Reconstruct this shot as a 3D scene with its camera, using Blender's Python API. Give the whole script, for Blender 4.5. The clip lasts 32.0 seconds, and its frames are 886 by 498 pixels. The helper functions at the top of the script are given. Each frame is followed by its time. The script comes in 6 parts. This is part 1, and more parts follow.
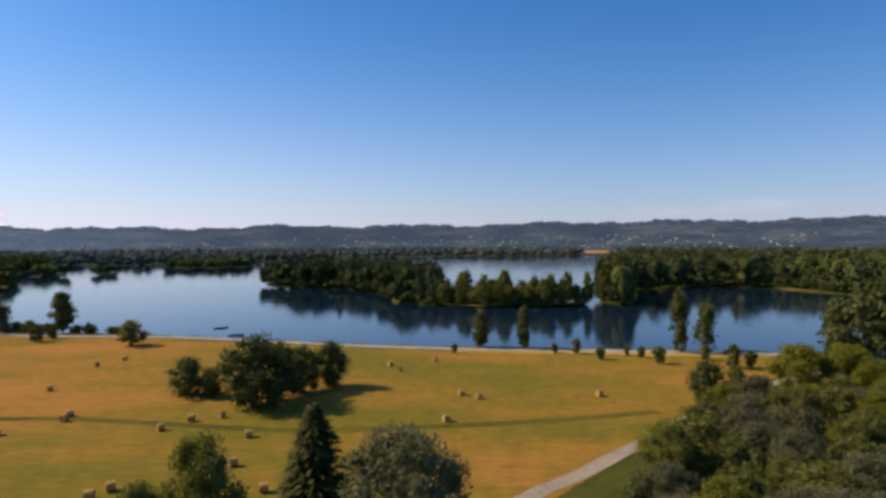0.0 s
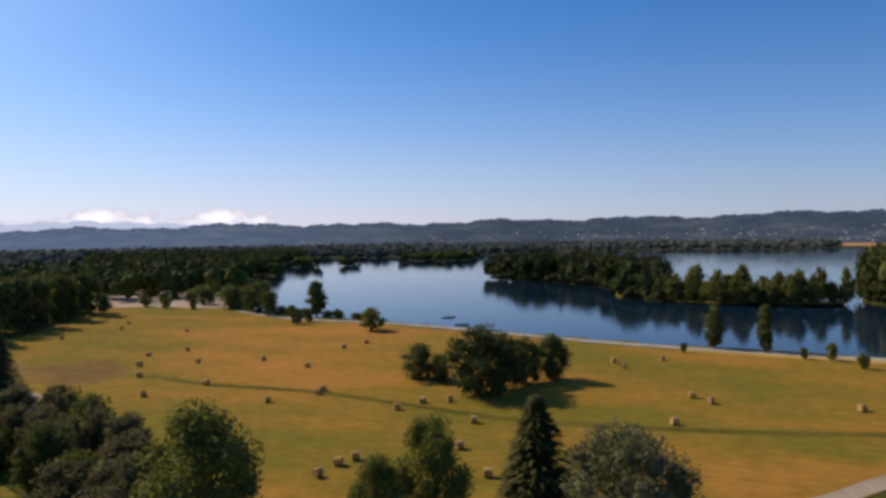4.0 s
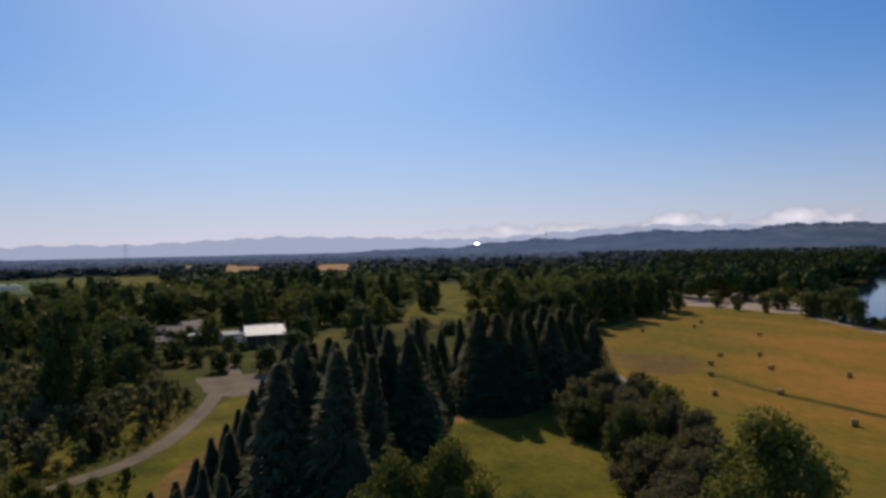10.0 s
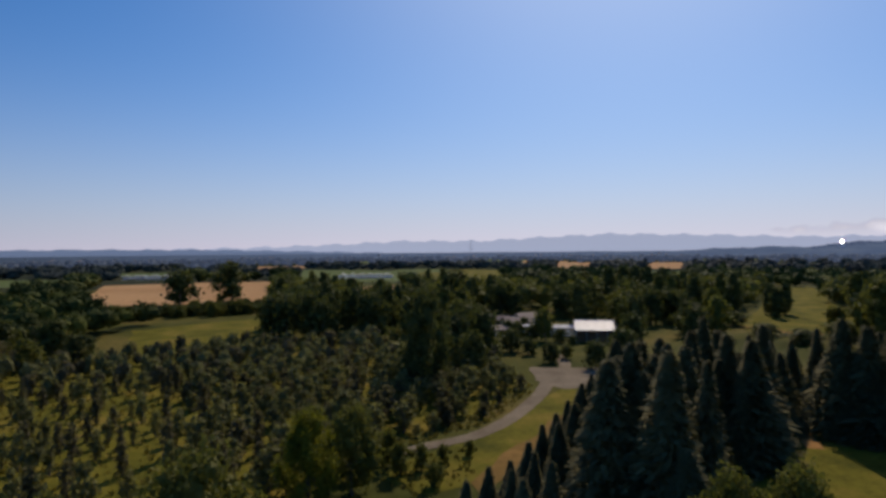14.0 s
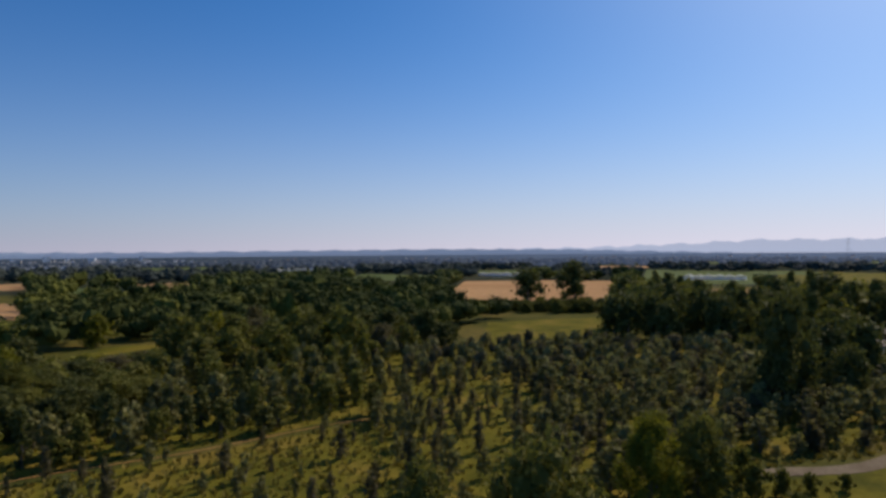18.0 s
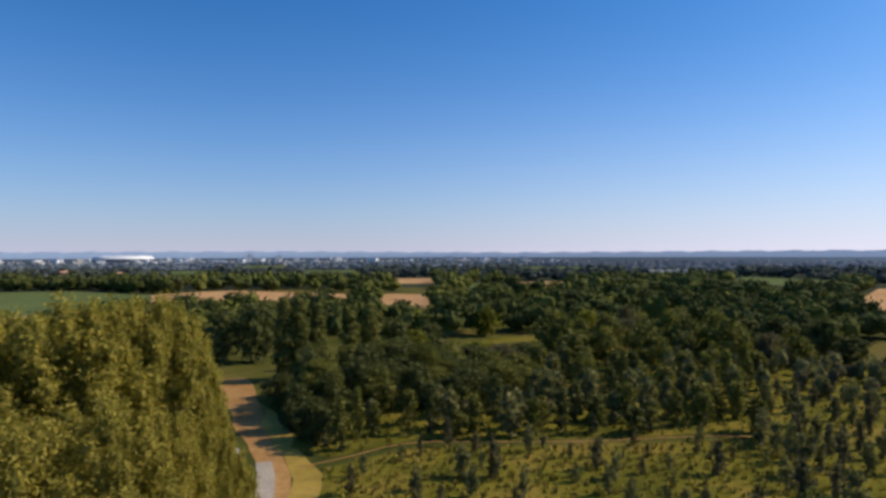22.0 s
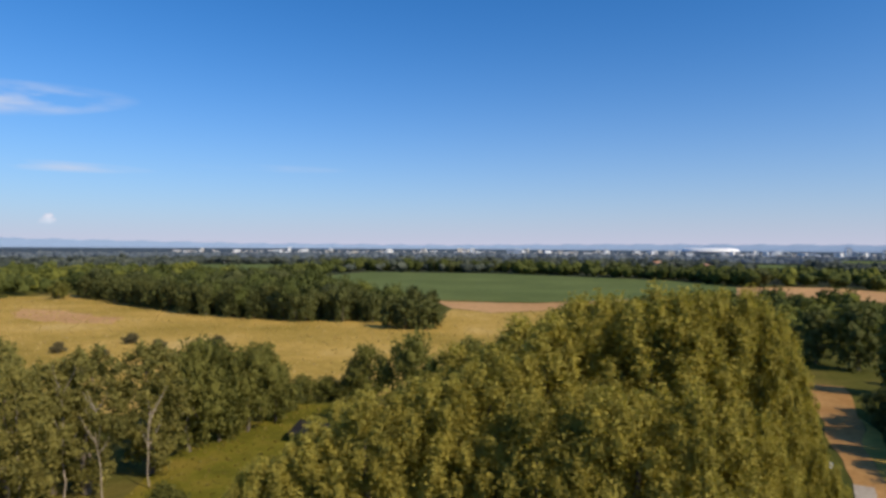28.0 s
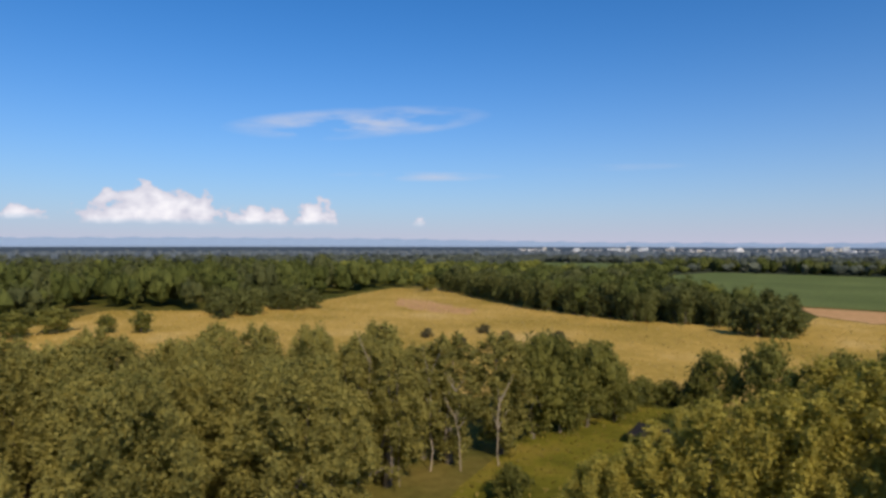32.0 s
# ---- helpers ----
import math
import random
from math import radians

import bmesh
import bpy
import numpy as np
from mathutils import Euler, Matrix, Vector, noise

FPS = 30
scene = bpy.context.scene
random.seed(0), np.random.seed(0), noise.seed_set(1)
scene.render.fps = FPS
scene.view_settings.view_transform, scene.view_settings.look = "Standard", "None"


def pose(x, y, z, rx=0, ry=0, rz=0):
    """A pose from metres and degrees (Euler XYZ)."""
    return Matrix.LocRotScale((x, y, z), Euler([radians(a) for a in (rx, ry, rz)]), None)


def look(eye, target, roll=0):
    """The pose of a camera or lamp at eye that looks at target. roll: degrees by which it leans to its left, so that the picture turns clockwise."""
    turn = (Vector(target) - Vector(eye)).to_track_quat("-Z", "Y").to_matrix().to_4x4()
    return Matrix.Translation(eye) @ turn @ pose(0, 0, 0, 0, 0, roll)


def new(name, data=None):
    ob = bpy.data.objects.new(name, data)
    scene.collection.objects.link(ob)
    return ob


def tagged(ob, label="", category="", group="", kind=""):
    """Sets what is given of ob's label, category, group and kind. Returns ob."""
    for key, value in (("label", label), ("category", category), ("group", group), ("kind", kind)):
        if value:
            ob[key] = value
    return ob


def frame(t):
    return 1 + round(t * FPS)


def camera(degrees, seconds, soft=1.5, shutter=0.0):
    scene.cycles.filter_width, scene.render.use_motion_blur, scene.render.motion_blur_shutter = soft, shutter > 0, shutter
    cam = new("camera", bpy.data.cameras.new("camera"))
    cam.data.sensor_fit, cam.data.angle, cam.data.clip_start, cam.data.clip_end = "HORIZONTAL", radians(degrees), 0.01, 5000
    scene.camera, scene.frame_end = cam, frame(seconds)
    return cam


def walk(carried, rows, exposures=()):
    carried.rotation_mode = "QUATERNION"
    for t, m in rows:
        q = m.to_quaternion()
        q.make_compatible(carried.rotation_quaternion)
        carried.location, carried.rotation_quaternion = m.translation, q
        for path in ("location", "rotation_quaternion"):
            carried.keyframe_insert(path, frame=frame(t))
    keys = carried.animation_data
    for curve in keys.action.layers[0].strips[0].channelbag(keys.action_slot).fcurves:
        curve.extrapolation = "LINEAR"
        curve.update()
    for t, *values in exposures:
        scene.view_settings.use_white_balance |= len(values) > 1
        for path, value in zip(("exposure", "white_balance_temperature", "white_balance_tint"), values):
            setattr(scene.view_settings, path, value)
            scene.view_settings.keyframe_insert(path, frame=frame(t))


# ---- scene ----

# ---- camera: it hovers 30 m up and turns to its left; seconds, turn, tilt, lean ----
EYE_HEIGHT = 30.0
cam = camera(68.60, 32.0, soft=3.2)


def aim(turn, tilt, lean):
    return pose(0, 0, EYE_HEIGHT, 0, 0, turn) @ pose(0, 0, 0, 90 + tilt) @ pose(0, 0, 0, 0, 0, lean)


TURNS = [
    (0.0, -0.00, -0.78, -0.32),
    (0.5, 1.82, -0.67, -0.54),
    (1.0, 3.69, -0.80, -0.64),
    (1.5, 5.62, -0.93, -0.64),
    (2.0, 7.75, -1.03, -0.62),
    (2.5, 10.20, -1.12, -0.62),
    (4.5, 23.01, -1.11, -0.88),
    (5.0, 26.99, -1.00, -0.97),
    (5.5, 31.10, -0.90, -1.06),
    (6.0, 35.14, -0.87, -1.17),
    (6.5, 39.18, -0.75, -1.35),
    (7.0, 43.27, -0.64, -1.48),
    (7.5, 47.39, -0.58, -1.55),
    (8.0, 51.47, -0.48, -1.54),
    (8.5, 55.54, -0.39, -1.44),
    (9.0, 59.45, -0.28, -1.29),
    (9.5, 63.14, -0.26, -1.23),
    (10.0, 66.84, -0.19, -1.20),
    (10.5, 70.49, -0.06, -1.16),
    (11.0, 73.98, 0.11, -1.08),
    (11.5, 77.36, 0.29, -0.96),
    (12.0, 80.77, 0.32, -0.82),
    (12.5, 84.47, 0.27, -0.68),
    (13.0, 88.14, 0.22, -0.55),
    (13.5, 91.78, 0.09, -0.52),
    (14.0, 95.38, -0.03, -0.51),
    (14.5, 98.98, -0.15, -0.48),
    (16.5, 113.80, -0.16, -0.43),
    (17.0, 117.49, -0.01, -0.44),
    (17.5, 121.17, 0.11, -0.47),
    (18.0, 124.88, 0.17, -0.46),
    (18.5, 128.71, 0.16, -0.42),
    (19.0, 132.65, 0.21, -0.36),
    (19.5, 136.66, 0.13, -0.29),
    (20.0, 140.68, 0.15, -0.22),
    (20.5, 144.69, 0.15, -0.17),
    (21.0, 148.70, 0.21, -0.14),
    (21.5, 152.72, 0.30, -0.13),
    (22.0, 156.82, 0.38, -0.16),
    (22.5, 160.97, 0.46, -0.22),
    (23.0, 165.24, 0.51, -0.23),
    (23.5, 169.03, 0.55, -0.14),
    (24.0, 172.98, 0.53, 0.00),
    (24.5, 177.00, 0.42, 0.15),
    (25.0, 181.10, 0.29, 0.29),
    (25.5, 185.20, 0.16, 0.37),
    (27.5, 201.38, -0.27, 0.39),
    (28.0, 205.38, -0.35, 0.35),
    (28.5, 209.37, -0.53, 0.33),
    (29.0, 213.23, -0.61, 0.24),
    (29.5, 216.87, -0.64, 0.09),
    (30.0, 220.42, -0.69, -0.05),
    (30.5, 224.09, -0.65, -0.09),
    (31.0, 227.84, -0.58, -0.04),
    (31.5, 231.60, -0.50, 0.05),
    (32.0, 234.62, -0.56, 0.10),
]
EXPOSURES = [(0, 0.0, 6850, 13), (3, -0.1, 6750, 14), (6, -0.37, 6550, 14), (9, -0.62, 6450, 14), (12, -0.68, 6450, 15), (15, -0.66, 6500, 15), (19, -0.36, 6550, 13), (22, -0.06, 6500, 11), (25, 0.0, 6500, 10), (28, 0.0, 6500, 10), (32, -0.1, 6600, 11)]
walk(cam, [(t, aim(a, b, c)) for t, a, b, c in TURNS], EXPOSURES)

# ---- sky, sun ----
SUN_AZ, SUN_EL = 78.0, 38.0
world = bpy.data.worlds.new("world")
scene.world = world
world.use_nodes = True
wn, wl = world.node_tree.nodes, world.node_tree.links
wn.clear()
w_out = wn.new("ShaderNodeOutputWorld")
w_bg = wn.new("ShaderNodeBackground")
w_sky = wn.new("ShaderNodeTexSky")
w_sky.sky_type = "NISHITA"
w_sky.sun_disc = False
w_sky.sun_elevation = radians(SUN_EL)
w_sky.sun_rotation = radians(-SUN_AZ)
w_sky.altitude = 200
w_sky.air_density = 1.0
w_sky.dust_density = 0.8
w_sky.ozone_density = 4.0
w_bg.inputs["Strength"].default_value = 0.11
w_hs = wn.new("ShaderNodeHueSaturation")
w_hs.inputs["Saturation"].default_value = 1.12
w_mx = wn.new("ShaderNodeMix")
w_mx.data_type, w_mx.blend_type = "RGBA", "MULTIPLY"
w_mx.inputs["Factor"].default_value = 1.0
w_mx.inputs["B"].default_value = (0.31, 0.87, 1.25, 1)
wl.new(w_sky.outputs[0], w_hs.inputs["Color"])
wl.new(w_hs.outputs[0], w_mx.inputs["A"])


def sky_math(op, a, b=None):
    m = wn.new("ShaderNodeMath")
    m.operation = op
    for i, v in enumerate((a, b)):
        if isinstance(v, (int, float)):
            m.inputs[i].default_value = v
        elif v is not None:
            wl.new(v, m.inputs[i])
    return m.outputs[0]


def blend_over(below, fac, colour):
    m = wn.new("ShaderNodeMix")
    m.data_type = "RGBA"
    wl.new(fac, m.inputs["Factor"])
    wl.new(below, m.inputs["A"])
    m.inputs["B"].default_value = (*colour, 1)
    return m.outputs["Result"]


def veil(below, az, el, half_w, half_h, lean, amount, grain, crisp=0.0, colour=(5.6, 6.0, 7.2)):
    """Cloud round one direction of the sky: thin streaks, or with crisp > 0 a heap with a billowing top on a flat base."""
    mp = wn.new("ShaderNodeMapping")
    mp.inputs["Rotation"].default_value = (0, 0, radians(-az))
    wl.new(w_dir.outputs["Generated"], mp.inputs["Vector"])
    sp = wn.new("ShaderNodeSeparateXYZ")
    wl.new(mp.outputs[0], sp.inputs[0])
    up = sky_math("SUBTRACT", sky_math("SUBTRACT", sp.outputs["Z"], math.sin(radians(el))), sky_math("MULTIPLY", sp.outputs["X"], lean))
    e = sky_math("ADD", sky_math("POWER", sky_math("ABSOLUTE", sky_math("DIVIDE", sp.outputs["X"], half_w)), 2.0),
                 sky_math("POWER", sky_math("ABSOLUTE", sky_math("DIVIDE", up, half_h)), 2.0))
    front = sky_math("GREATER_THAN", sp.outputs["Y"], 0.0)
    mp2 = wn.new("ShaderNodeMapping")
    mp2.inputs["Scale"].default_value = (1.0, 1.0, 1.3 if crisp else 5.0)
    wl.new(mp.outputs[0], mp2.inputs["Vector"])
    tx = wn.new("ShaderNodeTexNoise")
    tx.inputs["Scale"].default_value, tx.inputs["Detail"].default_value = grain, 6.0
    wl.new(mp2.outputs[0], tx.inputs["Vector"])
    if crisp:
        flat = sky_math("MINIMUM", sky_math("MAXIMUM", sky_math("ADD", sky_math("MULTIPLY", up, 110.0), sky_math("MULTIPLY", tx.outputs["Fac"], 0.8)), 0.0), 1.0)
        heap = sky_math("ADD", sky_math("SUBTRACT", 0.85, e), sky_math("MULTIPLY", sky_math("SUBTRACT", tx.outputs["Fac"], 0.5), 2.6))
        fac = sky_math("MULTIPLY", sky_math("MINIMUM", sky_math("MAXIMUM", sky_math("MULTIPLY", heap, crisp), 0.0), amount), flat)
        shade = sky_math("MINIMUM", sky_math("MAXIMUM", sky_math("MULTIPLY", heap, 0.75), 0.0), 1.0)
    else:
        nz = sky_math("MAXIMUM", sky_math("MULTIPLY", sky_math("SUBTRACT", tx.outputs["Fac"], 0.40), 3.2), 0.0)
        fac = sky_math("MINIMUM", sky_math("MULTIPLY", sky_math("MULTIPLY", sky_math("MAXIMUM", sky_math("SUBTRACT", 1.0, e), 0.0), nz), amount), 0.9)
    if crisp:
        lit = wn.new("ShaderNodeMix")
        lit.data_type = "RGBA"
        wl.new(shade, lit.inputs["Factor"])
        lit.inputs["A"].default_value, lit.inputs["B"].default_value = (5.6, 5.7, 6.9, 1), (*colour, 1)
        out = blend_over(below, sky_math("MULTIPLY", fac, front), colour)
        wl.new(lit.outputs["Result"], out.node.inputs["B"])
        return out
    return blend_over(below, sky_math("MULTIPLY", fac, front), colour)


w_dir = wn.new("ShaderNodeTexCoord")
w_col = w_mx.outputs["Result"]
# summer haze that pales the sky towards the horizon
w_sep = wn.new("ShaderNodeSeparateXYZ")
wl.new(w_dir.outputs["Generated"], w_sep.inputs[0])
w_haze = sky_math("MULTIPLY", sky_math("POWER", sky_math("SUBTRACT", 1.0, sky_math("MINIMUM", sky_math("MAXIMUM", w_sep.outputs["Z"], 0.0), 1.0)), 8.6), 0.88)
w_col = blend_over(w_col, w_haze, (5.6, 5.45, 6.9))
# pale aureole round the sun
w_dot = wn.new("ShaderNodeVectorMath")
w_dot.operation = "DOT_PRODUCT"
wl.new(w_dir.outputs["Generated"], w_dot.inputs[0])
w_dot.inputs[1].default_value = (-math.sin(radians(SUN_AZ)) * math.cos(radians(SUN_EL)), math.cos(radians(SUN_AZ)) * math.cos(radians(SUN_EL)), math.sin(radians(SUN_EL)))
w_glow = sky_math("MULTIPLY", sky_math("POWER", sky_math("MAXIMUM", w_dot.outputs["Value"], 0.0), 10.0), 0.80)
w_col = blend_over(w_col, w_glow, (8.2, 8.3, 10.8))
w_low = sky_math("MULTIPLY", w_haze, sky_math("POWER", sky_math("MAXIMUM", w_dot.outputs["Value"], 0.0), 1.4))
w_col = blend_over(w_col, w_low, (11.6, 11.0, 12.6))
for streak in [(-118, 10.3, 0.2, 0.024, 0.07, 1.25, 9.0), (-123, 5.8, 0.14, 0.008, 0.0, 0.8, 9.0), (-140, 6.4, 0.12, 0.006, 0.0, 0.3, 9.0), (-24, 2.6, 0.16, 0.012, 0.04, 0.5, 9.0)]:
    w_col = veil(w_col, *streak)
for heap in [(-101.5, 1.65, 0.10, 0.058, 0.0, 1.0, 38.0, 6.0), (-109.5, 1.65, 0.05, 0.030, 0.0, 1.0, 45.0, 6.0), (-114.2, 1.65, 0.034, 0.042, 0.0, 1.0, 45.0, 6.0),
             (-92.3, 1.9, 0.03, 0.018, 0.0, 1.0, 45.0, 6.0), (-123.2, 1.6, 0.014, 0.012, 0.0, 0.8, 60.0, 4.0)]:
    w_col = veil(w_col, *heap, (10.4, 10.2, 10.5))
for bank in [(58, 1.0, 0.2, 0.016, 0.0, 0.75, 26.0, 2.0), (46.5, 1.2, 0.09, 0.026, 0.0, 0.8, 34.0, 2.5), (37.5, 1.2, 0.10, 0.026, 0.0, 0.8, 34.0, 2.5)]:
    w_col = veil(w_col, *bank, (13.4, 12.9, 13.4))
wl.new(w_col, w_bg.inputs["Color"])
wl.new(w_bg.outputs[0], w_out.inputs["Surface"])

sun = new("sun", bpy.data.lights.new("sun", "SUN"))
sun.data.energy = 4.6
sun.data.angle = radians(0.53)
sun.data.color = (1.0, 0.86, 0.67)
sun.matrix_world = look((-math.sin(radians(SUN_AZ)) * 300, math.cos(radians(SUN_AZ)) * 300, 300 * math.tan(radians(SUN_EL))), (0, 0, 0))


# ---- plan: azimuth in degrees to the left of the first view, distance in metres from below the camera ----
def P(az, d, z=0.0):
    return Vector((-d * math.sin(radians(az)), d * math.cos(radians(az)), z))


def ring(points):
    return np.array([P(a, d).xy[:] for a, d in points])


def inside(poly, pts):
    x, y = pts[:, 0], pts[:, 1]
    res = np.zeros(len(pts), bool)
    x1, y1 = poly[-1]
    for x2, y2 in poly:
        cross = ((y1 > y) != (y2 > y))
        with np.errstate(divide="ignore", invalid="ignore"):
            res ^= cross & (x < (x2 - x1) * (y - y1) / (y2 - y1) + x1)
        x1, y1 = x2, y2
    return res


LAKE = ring([(38, 300), (36.5, 420), (34.4, 600), (33, 740), (30.5, 930), (22, 900), (17, 950), (9, 1150), (0, 1200), (350, 1230), (347.6, 1420), (345.0, 1420), (344.2, 1000), (344.7, 600),
             (345.6, 420), (346.7, 340), (346.2, 324), (344.0, 311), (343.4, 345), (343.3, 395), (339.6, 432), (333.7, 455), (328, 410), (323, 350), (321, 330), (319, 254), (320, 218), (326, 205), (333, 196),
             (344, 187), (351, 184), (0, 185), (8, 194), (15, 207), (24.5, 233), (32, 259), (34.5, 280)])
# the island: a broad wooded end, a leafy bulge, and a long narrow spit
ISLAND_BROAD = ring([(15.7, 470), (13.5, 448), (12, 436), (9, 416), (5.6, 376), (4.4, 340), (1, 345), (0, 380), (2, 450), (6, 500), (10, 530), (14, 520)])
ISLAND_BULGE = ring([(4.6, 324), (2.6, 312), (0.2, 304), (359.6, 318), (1, 346), (4.4, 344)])
ISLAND_SPIT = ring([(0.4, 303), (357, 296), (352.4, 298), (349.5, 303), (347.4, 311), (347.5, 321), (352, 316), (357, 317), (0.2, 326)])
ISLAND_LAND = (ISLAND_BROAD, ISLAND_BULGE, ISLAND_SPIT)
ISLETS = [ring([(32.6, 690), (31, 672), (30, 690), (30.2, 730), (32, 735)]), ring([(28.4, 700), (27.2, 690), (26.4, 705), (27, 740), (28.2, 735)]),
          ring([(23, 800), (19, 770), (16.4, 800), (16, 900), (23, 880)]), ring([(35.5, 545), (34, 540), (33.2, 552), (33.4, 570), (35.5, 580)])]
HAY = ring([(353, 70), (348.7, 80), (344, 93), (341, 105), (338, 122), (334, 150), (331, 172), (333.4, 185), (344.6, 176), (351, 174), (359, 175), (8, 183),
            (15, 196), (24, 219), (32, 241), (36, 276), (39, 300), (42, 330), (45, 345), (48, 310), (50, 270), (52, 250), (54, 215), (53.6, 172), (50.5, 138),
            (47, 112), (42, 90), (34, 70), (25, 60), (15, 54), (5, 56)])
LAWN_FIR = ring([(76, 55), (72, 80), (67, 108), (64, 116), (58, 116), (53, 92), (49, 74), (47, 58), (55, 42), (68, 42)])
LAWN_FAR = ring([(70.3, 252), (67.5, 247), (64, 256), (62, 278), (64, 360), (65.8, 540), (67.6, 540), (69, 400), (69.6, 330), (71, 275)])
LAWN_EAST = ring([(121.5, 200), (121, 272), (112, 295), (109, 285), (111, 240), (116, 205)])
LAWN_SOUTH = ring([(238, 58), (233, 80), (228, 98), (225, 115), (218, 124), (209, 122), (206, 108), (210, 70), (222, 46), (232, 46)])
CLEARING = ring([(153, 214), (148, 224), (148, 236), (153, 232)])
GLADE = ring([(166, 150), (160, 170), (162, 200), (167, 190)])
PASTURE = ring([(272, 235), (262, 319), (254, 300), (246, 330), (239, 430), (234.5, 425), (230, 340), (226, 296), (220, 262), (206, 256), (204.5, 304), (201, 287), (196, 302), (192, 280),
                (204, 180), (209, 130), (217, 128), (222, 132), (235, 125), (250, 130), (268, 150)])
STUBBLE = [ring([(125, 404), (118, 388), (111, 398), (110, 640), (116, 650), (123, 640)]),
           ring([(150.5, 600), (145.8, 560), (146, 690), (150.5, 700)]),
           ring([(162.6, 392), (158.3, 354), (157.6, 470), (162.6, 488)]),
           ring([(181, 430), (175, 446), (167, 418), (165, 424), (165.4, 486), (175, 560), (181, 520)]),
           ring([(206, 345), (197.5, 338), (190, 374), (184, 412), (184, 400), (190, 352), (197, 300), (201, 288), (204.5, 306)]),
           ring([(85.6, 900), (82.3, 890), (82.3, 1300), (85.6, 1350)]), ring([(78, 930), (75, 940), (75, 1300), (78, 1300)]),
           ring([(103, 455), (98.5, 452), (99, 540), (103, 520)])]
CROPS = [ring([(217, 600), (206.2, 354), (200.6, 349), (197.3, 346), (190, 378), (180, 455), (176, 490), (186, 600), (200, 690), (212, 720)]),
         ring([(108, 600), (99, 600), (99.5, 900), (107.5, 1000)]),
         ring([(133, 700), (126, 640), (126, 800), (132, 880)]),
         ring([(226, 800), (220, 760), (219, 980), (226, 1000)])]
rng_f = np.random.default_rng(17)
for k in range(20):
    f_az, f_d = 60 + 6.2 * k + rng_f.uniform(-2, 2), rng_f.uniform(560, 1500)
    if 128 < f_az < 144:
        continue
    f_w, f_k = rng_f.uniform(1.2, 3.4), rng_f.uniform(1.08, 1.22)
    (STUBBLE, CROPS, CROPS, CROPS)[k % 4].append(ring([(f_az + f_w, f_d * rng_f.uniform(0.97, 1.03)), (f_az - f_w, f_d), (f_az - f_w * 0.9, f_d * f_k), (f_az + f_w * 0.9, f_d * f_k * rng_f.uniform(0.98, 1.02))]))
MEADOW = ring([(97.3, 545), (90, 530), (90.2, 900), (97.8, 980)])
PLANTATION = ring([(88.6, 142), (91, 124), (94.5, 112), (98.6, 104), (100, 93), (104, 85), (109, 80), (115, 76), (128, 84), (131, 112), (131, 190), (128, 200), (116, 205), (108, 215), (102, 222), (99, 180), (92, 160), (90, 158)])
NURSERY = ring([(113, 70), (135, 66), (155, 66), (167, 72), (167.5, 92), (159, 101), (146, 103), (134, 113), (128, 116), (126, 82)])
GROVE = ring([(131, 120), (134, 117), (146, 107), (159, 105), (167, 97), (170, 104), (169, 125), (165, 148), (155, 160), (142, 170), (131, 180)])
WOOD_EAST = ring([(166, 150), (160, 165), (156, 190), (148, 200), (143, 235), (130, 230), (123, 205), (131, 184), (142, 172), (155, 162)])
EARTH = ring([(177, 165), (176, 150), (174.9, 125), (173.6, 103), (172.8, 92), (172, 82), (170.2, 80), (170.2, 90), (170.9, 99.5), (172.0, 112), (172.3, 128), (172.6, 140), (173.6, 164)])


# ---- materials ----
def shader(name):
    mat = bpy.data.materials.new(name)
    mat.use_nodes = True
    nt = mat.node_tree
    return mat, nt.nodes, nt.links, nt.nodes["Principled BSDF"]


def noise_node(nodes, links, scale, detail=4.0, rough=0.6, coords=None, stretch=None):
    tex = nodes.new("ShaderNodeTexNoise")
    tex.inputs["Scale"].default_value = scale
    tex.inputs["Detail"].default_value = detail
    tex.inputs["Roughness"].default_value = rough
    if coords is not None:
        if stretch:
            mp = nodes.new("ShaderNodeMapping")
            mp.inputs["Scale"].default_value = stretch[:3]
            mp.inputs["Rotation"].default_value = (0, 0, stretch[3] if len(stretch) > 3 else 0)
            links.new(coords, mp.inputs["Vector"])
            coords = mp.outputs[0]
        links.new(coords, tex.inputs["Vector"])
    return tex


def ramp(nodes, links, value, stops):
    r = nodes.new("ShaderNodeValToRGB")
    els = r.color_ramp.elements
    for i, (p, c) in enumerate(stops):
        e = els[i] if i < 2 else els.new(p)
        e.position, e.color = p, (*c, 1)
    links.new(value, r.inputs["Fac"])
    return r


def mix(nodes, links, fac, a, b, blend="MIX"):
    m = nodes.new("ShaderNodeMix")
    m.data_type, m.blend_type = "RGBA", blend
    if isinstance(fac, float):
        m.inputs["Factor"].default_value = fac
    else:
        links.new(fac, m.inputs["Factor"])
    for sock, v in ((m.inputs["A"], a), (m.inputs["B"], b)):
        if isinstance(v, tuple):
            sock.default_value = (*v, 1)
        else:
            links.new(v, sock)
    return m.outputs["Result"]


